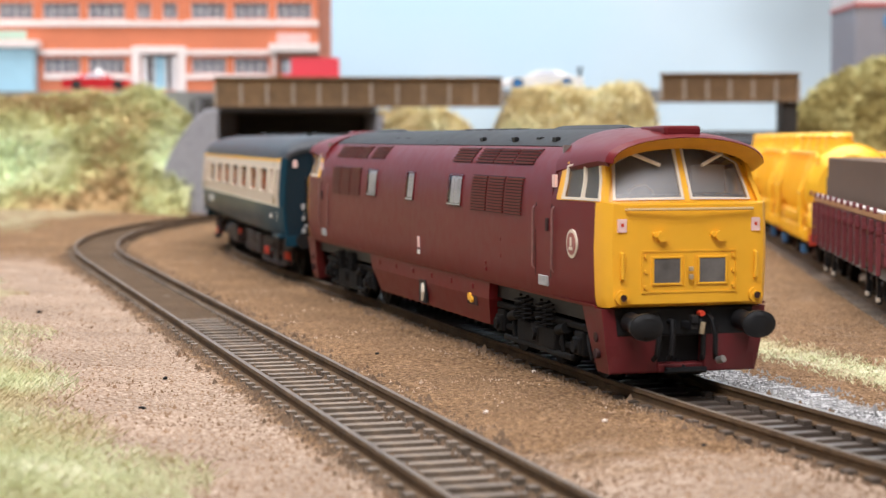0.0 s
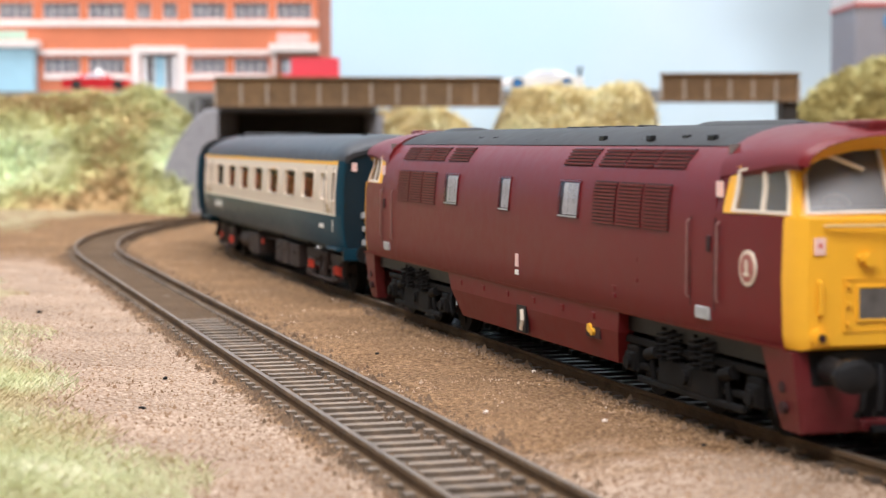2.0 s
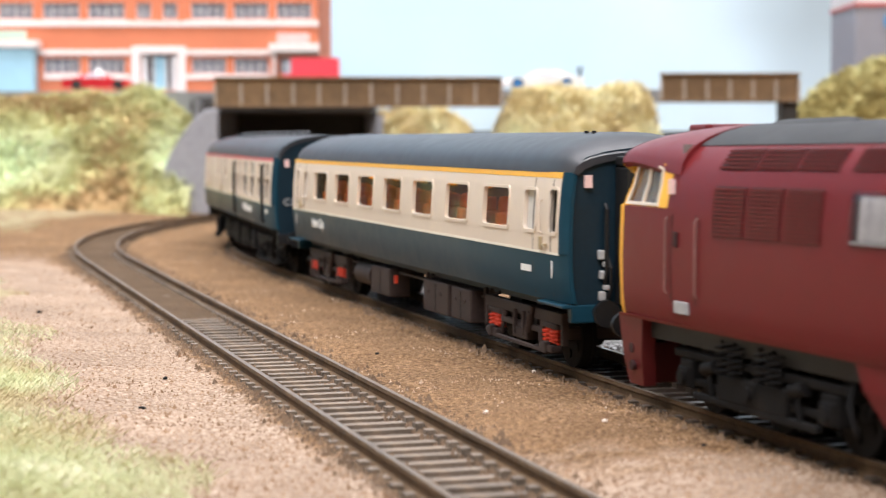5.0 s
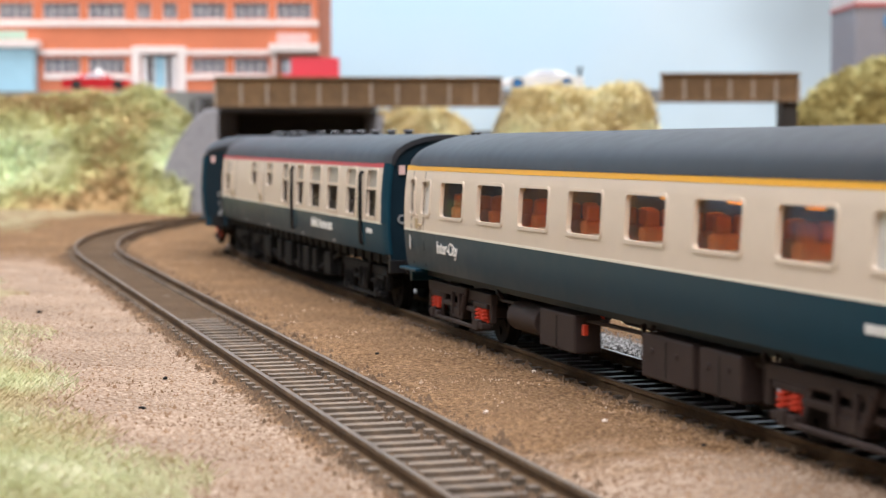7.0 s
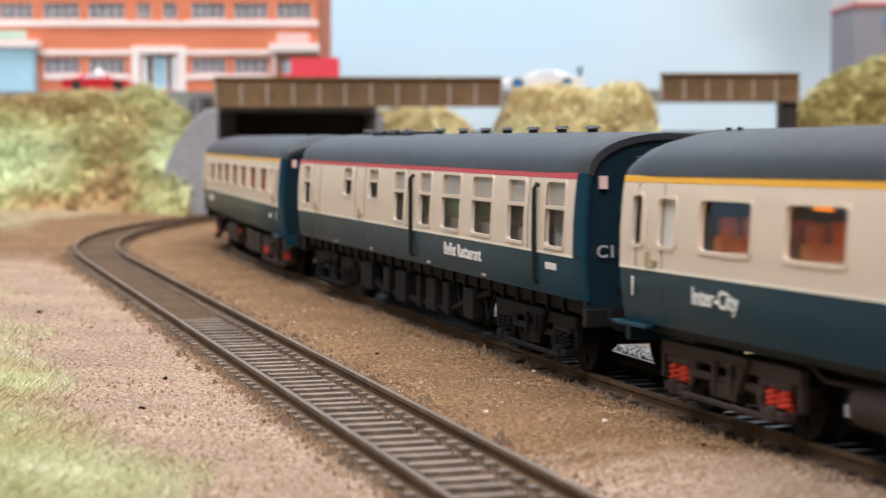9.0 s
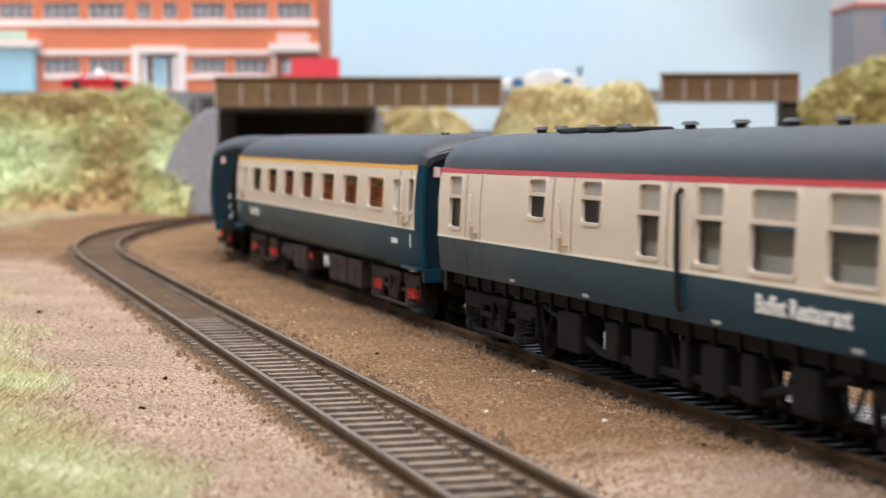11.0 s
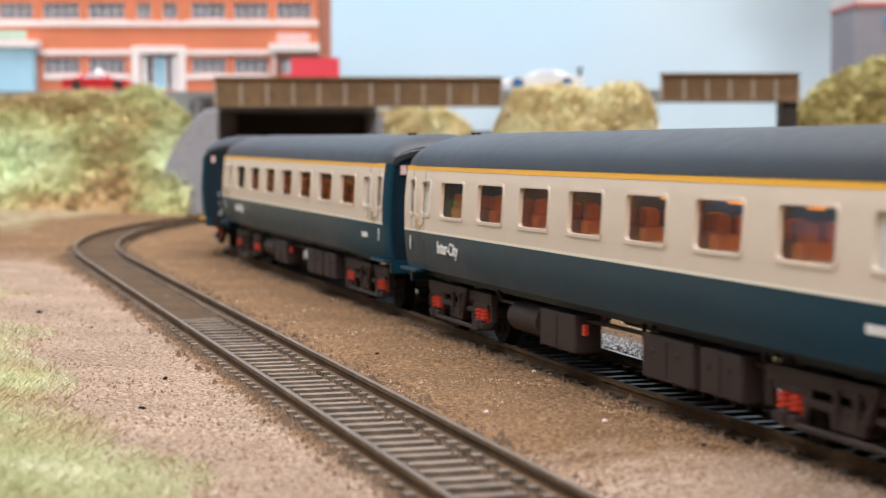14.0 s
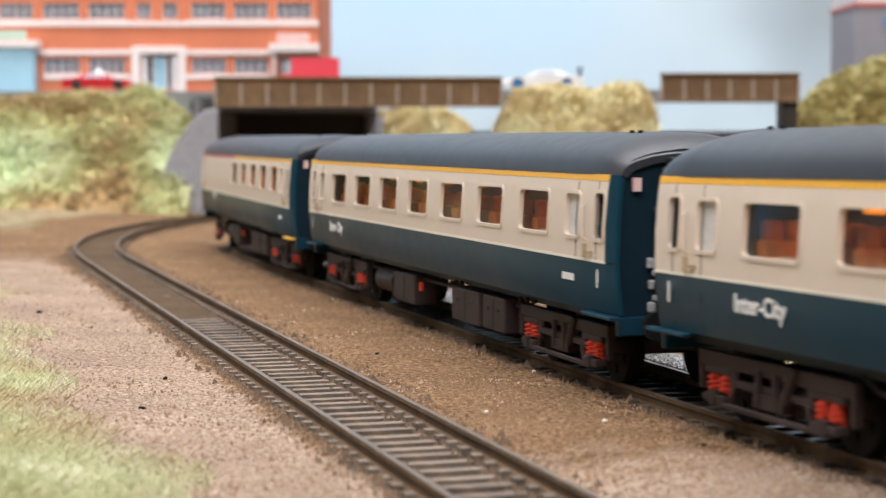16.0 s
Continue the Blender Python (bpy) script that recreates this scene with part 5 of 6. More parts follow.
        part("lamp_board", B((-96, 104, -8, 8, 35.9, 36.6)), M_INTER, t, "dark ceiling lamp board")
    else:
        part("interior_tables", B((-9, 116, -15, -6, 24.3, 27.2), (-100, -12, -14.5, -13.5, 17.3, 33.5)), M_GREYINT, t, "pale interior tables and kitchen screen")
    # door details, commode handles
    for sy in (-1, 1):
        for dx in ((-108.2, 110.7) if not mk1 else (-94.5, -41.3, 11.2, 100.0)):
            y = sy * (coach_side(30) + 0.1)
            if mk1 and dx > 0:
                bm = wire(bmesh.new(), [(dx, sy * 17.6, 36.6), (dx, sy * 18.4, 35.6), (dx, sy * 18.5, 26), (dx + 0.4, sy * 18.5, 18), (dx + 0.4, sy * 17.9, 17)], 0.5)
                part("grab_rail", bm, M_BLACK, t, "tall black grab rail")
            else:
                bm = wire(bmesh.new(), [(dx, y, 33.5), (dx, y + sy * 0.7, 33), (dx, y + sy * 0.7, 27.4), (dx, y, 27)], 0.28)
                part("grab_rail", bm, M_GREYP, t)
                part("door_handle", B((dx + 1.6, dx + 3.2, min(y, y + sy * 0.7), max(y, y + sy * 0.7), 24.6, 25.2), (dx - 0.5, dx + 0.5, min(y, y + sy * 0.6), max(y, y + sy * 0.6), 23.9, 26.4), bevel=0.1), M_BRASS, t, "small brass door handle")
            for ex in (-5.2, 4.8):
                yy = sy * coach_side(26)
                bm = skin(lambda u, v, k: (u, sy * (coach_side(v) + 0.06 - k), v), [dx + ex, dx + ex + 0.22], [zb + 1, 20, 24, 30, 36, 37.6], t=0.15)
                part("door_seam", bm, M_INTER, t, smooth=True)
    # lettering on both sides
    for sy in (-1, 1):
        rz = 0 if sy < 0 else 180
        if mk1:
            letters("Buffet Restaurant", 3.9, t, (51.4 * (1 if sy < 0 else -1), sy * (coach_side(20.3) + 0.15), 20.3), rz, M_WHITE, "white lettering on the blue side")
            number_bars(t, 108.5, 21.0, sy, 4)
            if sy < 0:
                letters("C1", 3.2, t, (L + 0.2, -12.2, 24.4), 90, M_FITTING, "pale letters on the coach end")
        elif not brake:
            letters("Inter-City", 3.9, t, (-84.6 if sy < 0 else 84.6, sy * (coach_side(20) + 0.15), 20.1), rz, M_WHITE, "white lettering on the blue side")
            letters("1", 4.6, t, (116.4, sy * (coach_side(20) + 0.15), 20.2), rz, M_WHITE)
            letters("1", 4.6, t, (-114.6, sy * (coach_side(20) + 0.15), 20.2), rz, M_WHITE)
            number_bars(t, 101.8, 19.8, sy, 4)
        else:
            number_bars(t, 101.8, 19.8, sy, 4)
            number_bars(t, -70, 22.0, sy, 3, 2.0, 2.2)
    # underframe gear
    um = M_UNDER if mk1 else M_BROWNU
    part("floor_pan", B((-L + 2, L - 2, -12.0, 12.0, 11.8, 14.0), (-L + 2, L - 2, -16.2, 16.2, 14.3, 15.0) if not mk1 else (-L + 2, L - 2, -16.4, 16.4, 15.5, 16.2)), M_BLACK, t)
    if mk1:
        for sy in (-1, 1):
            bm = wire(bmesh.new(), [(-60, sy * 14, 12), (-30, sy * 14, 5.5), (30, sy * 14, 5.5), (60, sy * 14, 12)], 0.8)
            part("truss_rod", bm, um, t)
            for x0, x1, z0 in ((-50, -38, 4.5), (-26, -20, 5), (-14, -4, 4), (6, 9, 4), (14, 22, 4.2), (28, 33, 4.5), (44, 52, 5)):
                part("equipment_box", B((x0, x1, sy * 13 - 2.5, sy * 13 + 2.5, z0, 11.9), bevel=0.4), um, t)
            part("solebar", B((-L + 4, L - 4, sy * 14.2 - 0.6, sy * 14.2 + 0.6, 12.6, 15.4), bevel=0.2), um, t)
            for x in range(-108, 112, 9):
                part("frame_bracket", B((x - 0.4, x + 0.4, sy * 14.9 - 0.5, sy * 14.9 + 0.6, 12.0, 15.3)), um, t)
            for x in (-70, -30, 24, 66):
                part("sole_label", B((x - 1.4, x + 1.4, sy * (coach_side(16.4) + 0.12) - 0.06, sy * (coach_side(16.4) + 0.12) + 0.06, 16.0, 16.6)), M_FITTING, t, "small pale sole plate")
            for x in (-60, 2, 38, 58):
                part("hanger", wire(bmesh.new(), [(x - 4, sy * 13.4, 12), (x, sy * 13.8, 5.2), (x + 4, sy * 13.4, 12)], 0.45), um, t)
        for x in (-96, -84, -66, -50, -20, 0, 18, 34, 52, 70, 88):
            bm = cyl(cyl(bmesh.new(), (x, -1.5, 46.8), (0, 0, 1), 1.1, 1.2, 10), (x, -1.5, 47.6), (0, 0, 1), 1.8, 0.6, 12, 1.2)
            part("roof_ventilator", bm, M_COACHROOF, t, smooth=True)
        part("roof_grille", B((-74, -62, -6, 2, 46.0, 47.4), (-58, -48, -6, 2, 46.0, 47.4), (-44, -34, -6, 2, 46.0, 47.2), bevel=0.5), M_BLACK, t, "black kitchen roof vents")
    else:
        for sy in (-1, 1):
            for x0, x1, z0 in ((21.5, 41.9, 4.2), (44.4, 59.1, 4.4), (-29, -10, 4.4)):
                part("equipment_box", B((x0, x1, sy * 13.2 - 2.8, sy * 13.2 + 2.8, z0, 11.7), bevel=0.4), um, t, "brown equipment box")
                part("box_seam", B((x0 + (x1 - x0) * 0.5 - 0.15, x0 + (x1 - x0) * 0.5 + 0.15, sy * 16.0 - 0.12, sy * 16.0 + 0.12, z0 + 0.6, 11.0)), M_BLACK, t)
            bm = cyl(bmesh.new(), (-41, sy * 12.6, 8.2), (1, 0, 0), 3.1, 17, 18)
            part("air_tank", bm, um, t, smooth=True)
            part("brake_pipe", wire(bmesh.new(), [(-66, sy * 12, 12), (-60, sy * 13, 10.4), (-50, sy * 13.4, 10.6), (18, sy * 13.2, 10.8), (64, sy * 13.2, 10.4), (68, sy * 12, 12)], 0.4), um, t)
            for x in (17.5, 63):
                part("hanger", wire(bmesh.new(), [(x - 2, sy * 13, 12.4), (x, sy * 13.5, 7.6 if x < 50 else 5.0), (x + 2.4, sy * 13, 12.4)], 0.5), um, t)
            for x in (26, 36, 48, 55):
                part("box_latch", B((x - 0.6, x + 0.6, sy * 16.0 - 0.3, sy * 16.0 + 0.35, 8.6, 9.4), bevel=0.1), um, t)
            part("marker", B((-7.6, -6.6, sy * 15 - 0.4, sy * 15 + 0.4, 8.2, 10.2)), M_RED, t, "small red tag")
    bogie(t, 88, 34, um, M_RED if not mk1 else M_UNDER)
    bogie(t, -88, 34, um, M_RED if not mk1 else M_UNDER)
    MOVERS.append((t, sc, 88.0))
    return t


# windows along each coach, from its middle: first, last, sill, head
MK2 = [(a, a + 17.0, 27.2, 35.4) for a in (-90.1, -63.3, -36.4, -9.1, 18.4, 46.0, 73.7)] + [(99.9, 107.1, 27.3, 35.4, "white"), (114.3, 119.0, 27.2, 35.8), (-105.2, -98.4, 27.3, 35.4, "white"), (-115.2, -111.0, 27.2, 35.8)]
MK1 = [(-111.9, -102.7, 25.5, 37.2), (-60.1, -50.3, 29.5, 37.3), (-32.0, -22.0, 29.5, 37.3), (-6.3, 3.3, 24.8, 37.3), (16.6, 26.4, 24.8, 37.3), (35.1, 49.6, 24.8, 37.3), (57.9, 71.9, 24.8, 37.3), (81.9, 92.7, 24.6, 37.2), (104.7, 115.2, 24.6, 37.2)]
BRK = [(a, a + 14.5, 28.0, 36.3) for a in (-18.8, 6.2, 31.2, 55.7, 80.2)] + [(99.9, 107.1, 27.5, 35.8, "white"), (114.3, 118.8, 27.2, 35.8)]


def western(sc):
    t = thing("diesel_locomotive", "maroon diesel locomotive with yellow ends and dark grey roof", "locomotive")
    L = 123.0
    SIDE = [(14.6, 16.6), (16, 17.1), (19, 17.4), (25, 17.5), (32, 17.3), (36, 16.9), (39, 16.1)]

    def w(z):
        if z <= SIDE[0][0]:
            return SIDE[0][1]
        for (a, b), (c, d) in zip(SIDE, SIDE[1:]):
            if z <= c:
                return b + (d - b) * (z - a) / (c - a)
        return SIDE[-1][1]

    roofc = [(16.1, 39), (15.2, 40.8), (13.8, 42.6), (11.8, 44.3), (8.5, 45.9), (4.5, 46.9), (0, 47.3)]

    def full(x):
        half = [(y, z) for z, y in SIDE] + roofc[1:]
        return [(x, -y, z) for y, z in half] + [(x, y, z) for y, z in half[-2::-1]]

    xs = (-98, -60, -20, 20, 60, 98)
    body = part("body_shell", loft(bmesh.new(), [full(x) for x in xs]), M_MAROON, t, smooth=True)
    # grey roof panel, slightly proud
    rp = [(y, z + 0.12) for y, z in [(-12.6, 43.7)] + [(-y, z) for y, z in roofc[3:]] + [(y, z) for y, z in roofc[-2:2:-1]] + [(12.6, 43.7)]]
    rings = [[(x, y, z) for y, z in rp] + [(x, y * 0.98, z - 0.8) for y, z in rp[::-1]] for x in (-103, -50, 0, 50, 103)]
    part("roof_panel", loft(bmesh.new(), rings), M_ROOFGREY, t, "dark grey centre roof panel", smooth=True)
    for x0, x1 in ((58, 94), (-94, -70)):
        part("roof_fan_cover", loft(bmesh.new(), [[(x, 8.6 * math.sin(a), 37.4 + e + 10.0 * math.cos(a)) for a in [(-1 + 2 * q / 12) * 0.78 for q in range(13)]] + [(x, 8.4 * math.sin(a), 36.2 + 10.0 * math.cos(a)) for a in [(1 - 2 * q / 12) * 0.78 for q in range(13)]] for x, e in ((x0, 0.15), (x0 + 3, 0.6), (x1 - 3, 0.6), (x1, 0.15))]), M_ROOFGREY, t, "raised dark curved fan cover", smooth=True)
    for x in (-6, 3, 12, 21, 32):
        part("roof_hatch", B((x - 1.4, x + 1.4, -1.6, 1.6, 46.9, 47.6), bevel=0.25), M_ROOFGREY, t)
    for x, yy in ((-40, -9.5), (-30, -9.5), (37, -11), (60, -11.4), (72, -10), (84, -11)):
        part("roof_fitting", B((x - 1.2, x + 1.2, yy - 0.5, yy + 0.5, 44.6, 45.6), bevel=0.2), M_BLACK, t)
    part("roof_seam", B(*[(x - 0.15, x + 0.15, -11, 11, 44.7, 44.9) for x in (-60, 0, 55)]), M_BLACK, t)
    # side windows and grilles
    for sy in (-1, 1):
        def side(z):
            return w(z)
        for x0, x1 in ((-44.0, -34.0), (-5.2, 1.6), (30.2, 40.6)):
            # the shell has no hole: a dark plate paints the opening's shade
            part("window_shade_plate", skin(lambda u, v, k: (u, sy * (w(v) + 0.06 - k), v), [x0, x1], [30.4, 32, 36, 37.2], t=0.15), M_LINE, t, "flat dark plate coloured as the shaded window opening", smooth=True)
            n = 24
            us = [x0 + (x1 - x0) * (0.2 + 0.72 * q / n) for q in range(n + 1)]
            part("curtain", skin(lambda u, v, k: (u, sy * (w(v) + 0.16 + 0.07 * math.sin(u * 5.2 + 0.15 * v) + 0.04 * math.sin(u * 2.1) - k), v), us, [30.9, 32, 34, 36, 36.8], t=0.08), M_CURTAIN, t, "pale pleated curtain behind the pane", smooth=True)
            glazing(t, x0, x1, 30.4, 37.2, lambda z: w(z) + 0.1, sy, M_MAROON, (), M_GLASS_D, rimw=0.05, deep=-0.24, rad=0.5)
            part("window_sill", B((x0 + 0.3, x1 - 0.3, *sorted((sy * (w(30.6) + 0.1), sy * (w(30.6) + 0.36))), 30.45, 30.75)), M_FITTING, t, "bright metal sill")
        for x0, x1, n in ((-84.6, -51.2, 3), (47.1, 81.6, 3)):
            wd = (x1 - x0) / n
            for i in range(n):
                a, b = x0 + i * wd + 0.5, x0 + (i + 1) * wd - 0.5
                # dark backing paints the shade between the louvres
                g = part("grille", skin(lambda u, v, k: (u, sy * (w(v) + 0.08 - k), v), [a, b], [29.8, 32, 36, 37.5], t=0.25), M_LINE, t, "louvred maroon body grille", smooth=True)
                for j in range(12):
                    z = 30.0 + j * 0.625
                    y = sy * (w(z) + 0.1)
                    part("louvre", B((a, b, min(y, y + sy * 0.22), max(y, y + sy * 0.2), z, z + 0.36)), M_MAROON, g)
        for x0, x1, n in ((-85, -49.5, 3), (-46.5, -31, 1), (28.5, 43.5, 1), (46, 84, 3)):
            for i in range(n):
                a, b = x0 + i * (x1 - x0) / n + 0.4, x0 + (i + 1) * (x1 - x0) / n - 0.4
                def rf(v):
                    k = (v - 39.6) / (43.3 - 39.6)
                    return 15.75 - 2.6 * k
                # backing coloured dark for the shaded gaps of the cantrail louvres
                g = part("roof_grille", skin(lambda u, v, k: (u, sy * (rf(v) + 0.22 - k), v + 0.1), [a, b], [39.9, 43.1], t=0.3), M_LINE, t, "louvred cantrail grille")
                for j in range(5):
                    z = 40.1 + j * 0.62
                    y = sy * (rf(z) + 0.25)
                    part("louvre", B((a, b, min(y, y + sy * 0.18), max(y, y + sy * 0.18), z + 0.1, z + 0.44)), M_MAROON, g)
        # crease and lower skirt
        part("body_crease", skin(lambda u, v, k: (u, sy * (w(v) + 0.14 - k), v), [-120, 0, 120], [14.7, 15.2], t=0.4), M_MAROON, t)
        bm = loft(bmesh.new(), [[(x0, sy * yy, z), (x1, sy * yy, z), (x1, sy * (yy - 3), z), (x0, sy * (yy - 3), z)] for x0, x1, z, yy in ((-44, 58.2, 14.7, 16.5), (-42, 57.6, 11, 16.4), (-36.6, 55, 5.3, 15.2))])
        sk = part("skirt", bm, M_MAROON, t, "maroon lower equipment skirt")
        # solid black block; the opening's darkness is only its colour
        part("skirt_shade_block", B((4.0, 9.5, sy * 16.1 - 0.5, sy * 16.1 + 0.2, 6.0, 11.4)), M_BLACK, sk)
        part("filler_pipe", wire(bmesh.new(), [(7.6, sy * 16.5, 10.6), (8.2, sy * 16.7, 8.6), (7.2, sy * 16.5, 6.6)], 0.6), M_CREAM, sk, "small pale filler pipes")
        part("yellow_valve", cyl(cyl(bmesh.new(), (44.6, sy * 16.4, 10.6), (0, 1, 0), 0.85, 1.0, 10), (46.2, sy * 16.5, 10.0), (0, 1, 0), 0.7, 1.0, 8), M_STRIPE_Y, sk, "yellow valve")
        # dark plate on the skirt paints a shaded recess round the valve
        part("valve_shade_plate", B((42.2, 49, sy * 16.2 - 0.2, sy * 16.2 + 0.15, 8.9, 12.4)), M_LINE, sk)
        for i in range(6):
            x = -34 + i * 16
            part("skirt_hinge", B((x - 0.8, x + 0.8, sy * 16.5 - 0.2, sy * 16.5 + 0.35, 12.4, 13.6), bevel=0.1), M_MAROON, sk)
        for x, z, m in ((6.8, 20.6, M_PINK), (6.8, 18.2, M_WHITE)):
            part("data_panel", B((x - 0.8, x + 0.8, sy * 17.5 - 0.15, sy * 17.5 + 0.12, z - (1.3 if m is M_PINK else 0.5), z + (1.3 if m is M_PINK else 0.5))), m, t, "small printed panel")
        for x, z in ((68, 24.5), (68, 21), (58, 19), (58, 17.6)):
            part("side_fitting", B((x - 0.7, x + 0.7, sy * 17.4 - 0.2, sy * 17.4 + 0.35, z - 0.4, z + 0.4), bevel=0.1), M_MAROON, t)

    for e in (1, -1):
        def X(x):
            return e * x
        # lower cab: from the shell to the nose
        def low(x, k, zz=None):
            zz = zz or [14.6, 16, 19, 25, 30, 33.7]
            pts = [(X(x), -w(z) * k, z) for z in zz]
            return pts + [(p[0], -p[1], p[2]) for p in pts[::-1]]
        part("cab_lower", loft(bmesh.new(), [low(97.9, 1), low(112, 0.985), low(119, 0.955)]), M_MAROON, t, smooth=True)
        nz = [14.9, 15.6, 17, 25, 32.6, 33.5, 33.8]
        def nose_ring(x, k, dz=0.0):
            pts = [(X(x), -w(z) * k, z + (dz if z < 16 else -dz * 0.6 if z > 33 else 0)) for z in nz]
            return pts + [(p[0], -p[1], p[2]) for p in pts[::-1]]
        nose = part("nose_panel", loft(bmesh.new(), [nose_ring(119.02, 0.957), nose_ring(120.8, 0.94), nose_ring(122.3, 0.905), nose_ring(123.2, 0.85, 0.4), nose_ring(123.5, 0.70, 0.7), nose_ring(123.7, 0.3, 0.7)]), M_YELLOW, t, "warning yellow nose panel", smooth=True)
        # windscreen panel with two openings and arched top
        def ws(u, v, k):
            h = 11.4 - 0.021 * u * u
            z = 33.8 + v * h
            x = 122.6 - 0.012 * u * u - (z - 33.8) * 0.52 - k
            return (X(x), u * (1 - 0.10 * v), z)
        us = [-15.2, -14, -10, -6, -3, -0.9, 0.9, 3, 6, 10, 14, 15.2]
        part("windscreen_frame", skin(ws, us, [0, 0.3, 0.6, 0.8, 1.0], [(-13.4, -0.9, 0.07, 0.9), (0.9, 13.4, 0.07, 0.9)], 0.8), M_YELLOW, t, smooth=True)
        for a, b in ((-13.4, -0.9), (0.9, 13.4)):
            def rim(u, v, k):
                x, y, z = ws(u, v, 0)
                return (x + e * (0.25 - k), y, z)
            uu = [a + (b - a) * i / 8 for i in range(9)]
            fr = part("windscreen_surround", skin(rim, [a - 0.3, *uu, b + 0.3], [0.04, 0.1, 0.35, 0.6, 0.85, 0.93], [(a + 0.2, b - 0.2, 0.08, 0.89)], 0.5), M_CREAM, t, "cream windscreen surround", smooth=True)
            part("windscreen_pane", skin(lambda u, v, k: ws(u, v, 0.4 + k), uu, [0.07, 0.35, 0.6, 0.9], (), 0.25), M_GLASS_C, fr, "smoked windscreen glass", smooth=True)
            c = a + (b - a) * (0.55 if a < 0 else 0.45)
            p0, p1 = ws(a + (b - a) * (0.28 if a < 0 else 0.72), 0.93, -0.9), ws(a + (b - a) * (0.72 if a < 0 else 0.28), 0.60, -0.7)
            part("wiper", wire(bmesh.new(), [p0, p1], 0.38), M_CREAM, fr, "pale windscreen wiper")
        # cab side windows
        for sy in (-1, 1):
            def cs(u, v, k):
                z = 33.7 + v * (5.4 + 2.6 * max(0.0, min(1.0, (u - 97.9) / 9)))
                front = max(0.0, (u - 104) / 17)
                x = u - v * 3.6 * front
                y = (w(min(z, 38)) - 1.6 * front - 0.06 * v * 8) - k
                return (X(x), sy * y, z)
            part("cab_side_frame", skin(cs, [100.6, 104, 113, 119.5, 121.2], [0, 0.2, 0.5, 0.85, 1.0], [(104, 119.5, 0.06, 0.86)], 0.8), M_YELLOW, t, "yellow cab window surround", smooth=True)
            part("cab_side_panel", skin(cs, [97.9, 99, 100.59], [0, 0.2, 0.5, 0.85, 1.0], (), 0.8), M_MAROON, t, smooth=True)
            fr = part("cab_side_window", skin(lambda u, v, k: cs(u, v, k - 0.25), [103.8, 105, 113, 113.8, 118.9, 119.7], [0.03, 0.09, 0.5, 0.85, 0.9], [(104.5, 119.0, 0.09, 0.85)], 0.4), M_CREAM, t, "cream cab window frame", smooth=True)
            part("pane", skin(lambda u, v, k: cs(u, v, k + 0.3), [104, 111, 119.5], [0.06, 0.5, 0.88], (), 0.2), M_GLASS_C, fr, smooth=True)
            part("pane_divider", skin(lambda u, v, k: cs(u, v, k - 0.1), [111.6, 112.4], [0.06, 0.5, 0.88], (), 0.5), M_CREAM, fr)
            part("cab_corner_post", skin(lambda u, v, k: (lambda p, q: (p[0] + (q[0] - p[0]) * u, p[1] + (q[1] - p[1]) * u, p[2] + (q[2] - p[2]) * u))(cs(121.0, v, k), ws(sy * 15.0, v * 0.9, k)), [0, 0.5, 1], [0, 0.3, 0.6, 1.0], (), 0.7), M_YELLOW, t)
            # door with rails
            for dx in (89.1, 99.9):
                bm = wire(bmesh.new(), [(X(dx), sy * 17.3, 32.3), (X(dx), sy * 17.8, 31.7), (X(dx), sy * 17.9, 20.4), (X(dx), sy * 17.4, 19.8)], 0.2)
                part("door_rail", bm, M_RAILPALE, t, "thin pale maroon handrail")
            bm = skin(lambda u, v, k: (X(u), sy * (w(v) + 0.05 - k), v), [89.6, 90.0], [18.6, 24, 32.8], (), 0.2)
            d = part("cab_door_seam", bm, M_LINE, t)
            part("cab_door_seam", skin(lambda u, v, k: (X(u), sy * (w(v) + 0.05 - k), v), [98.2, 98.6], [18.6, 24, 32.8], (), 0.2), M_LINE, t)
            part("door_step", B((min(X(92), X(97)), max(X(92), X(97)), sy * 17.4 - 0.3, sy * 17.4 + 0.3, 16.9, 18.9), bevel=0.15), M_FITTING, t, "worn pale step plate")
            part("door_lock", B((min(X(96), X(97.2)), max(X(96), X(97.2)), sy * 17.5 - 0.3, sy * 17.5 + 0.4, 27.5, 30), bevel=0.15), M_LINE, t)
            part("overhead_label", B((min(X(98.4), X(100.0)), max(X(98.4), X(100.0)), sy * 17.0 - 0.2, sy * 17.0 + 0.35, 36.0, 38.4)), M_PINK, t, "pale warning label")
            # lower valance side
            bm = loft(bmesh.new(), [[(X(a), sy * yy, z), (X(b), sy * yy, z), (X(b), sy * (yy - 2.5), z), (X(a), sy * (yy - 2.5), z)] for a, b, z, yy in ((112, 121.5, 14.6, 16.2), (114, 121.5, 8, 15.4), (115.4, 121, 2.7, 14.4))])
            v = part("valance_side", bm, M_MAROON_D, t, "red lower valance")
            for z in (6.2, 9.2):
                part("valance_step", cyl(bmesh.new(), (X(117.5), sy * 15.3, z), (0, 1, 0), 0.9, 1.0, 12), M_LINE, v)
            if e < 0:
                continue
            bm = cyl(bmesh.new(), (X(109.6), sy * 17.3, 25.8), (0, sy, 0), 2.7, 0.3, 28)
            cr = part("crest", bm, M_CREAM, t, "round cream crest with a red centre")
            part("crest_field", cyl(bmesh.new(), (X(109.6), sy * 17.45, 25.8), (0, sy, 0), 2.1, 0.25, 24), M_CRESTRED, cr, "worn dull red centre of the crest")
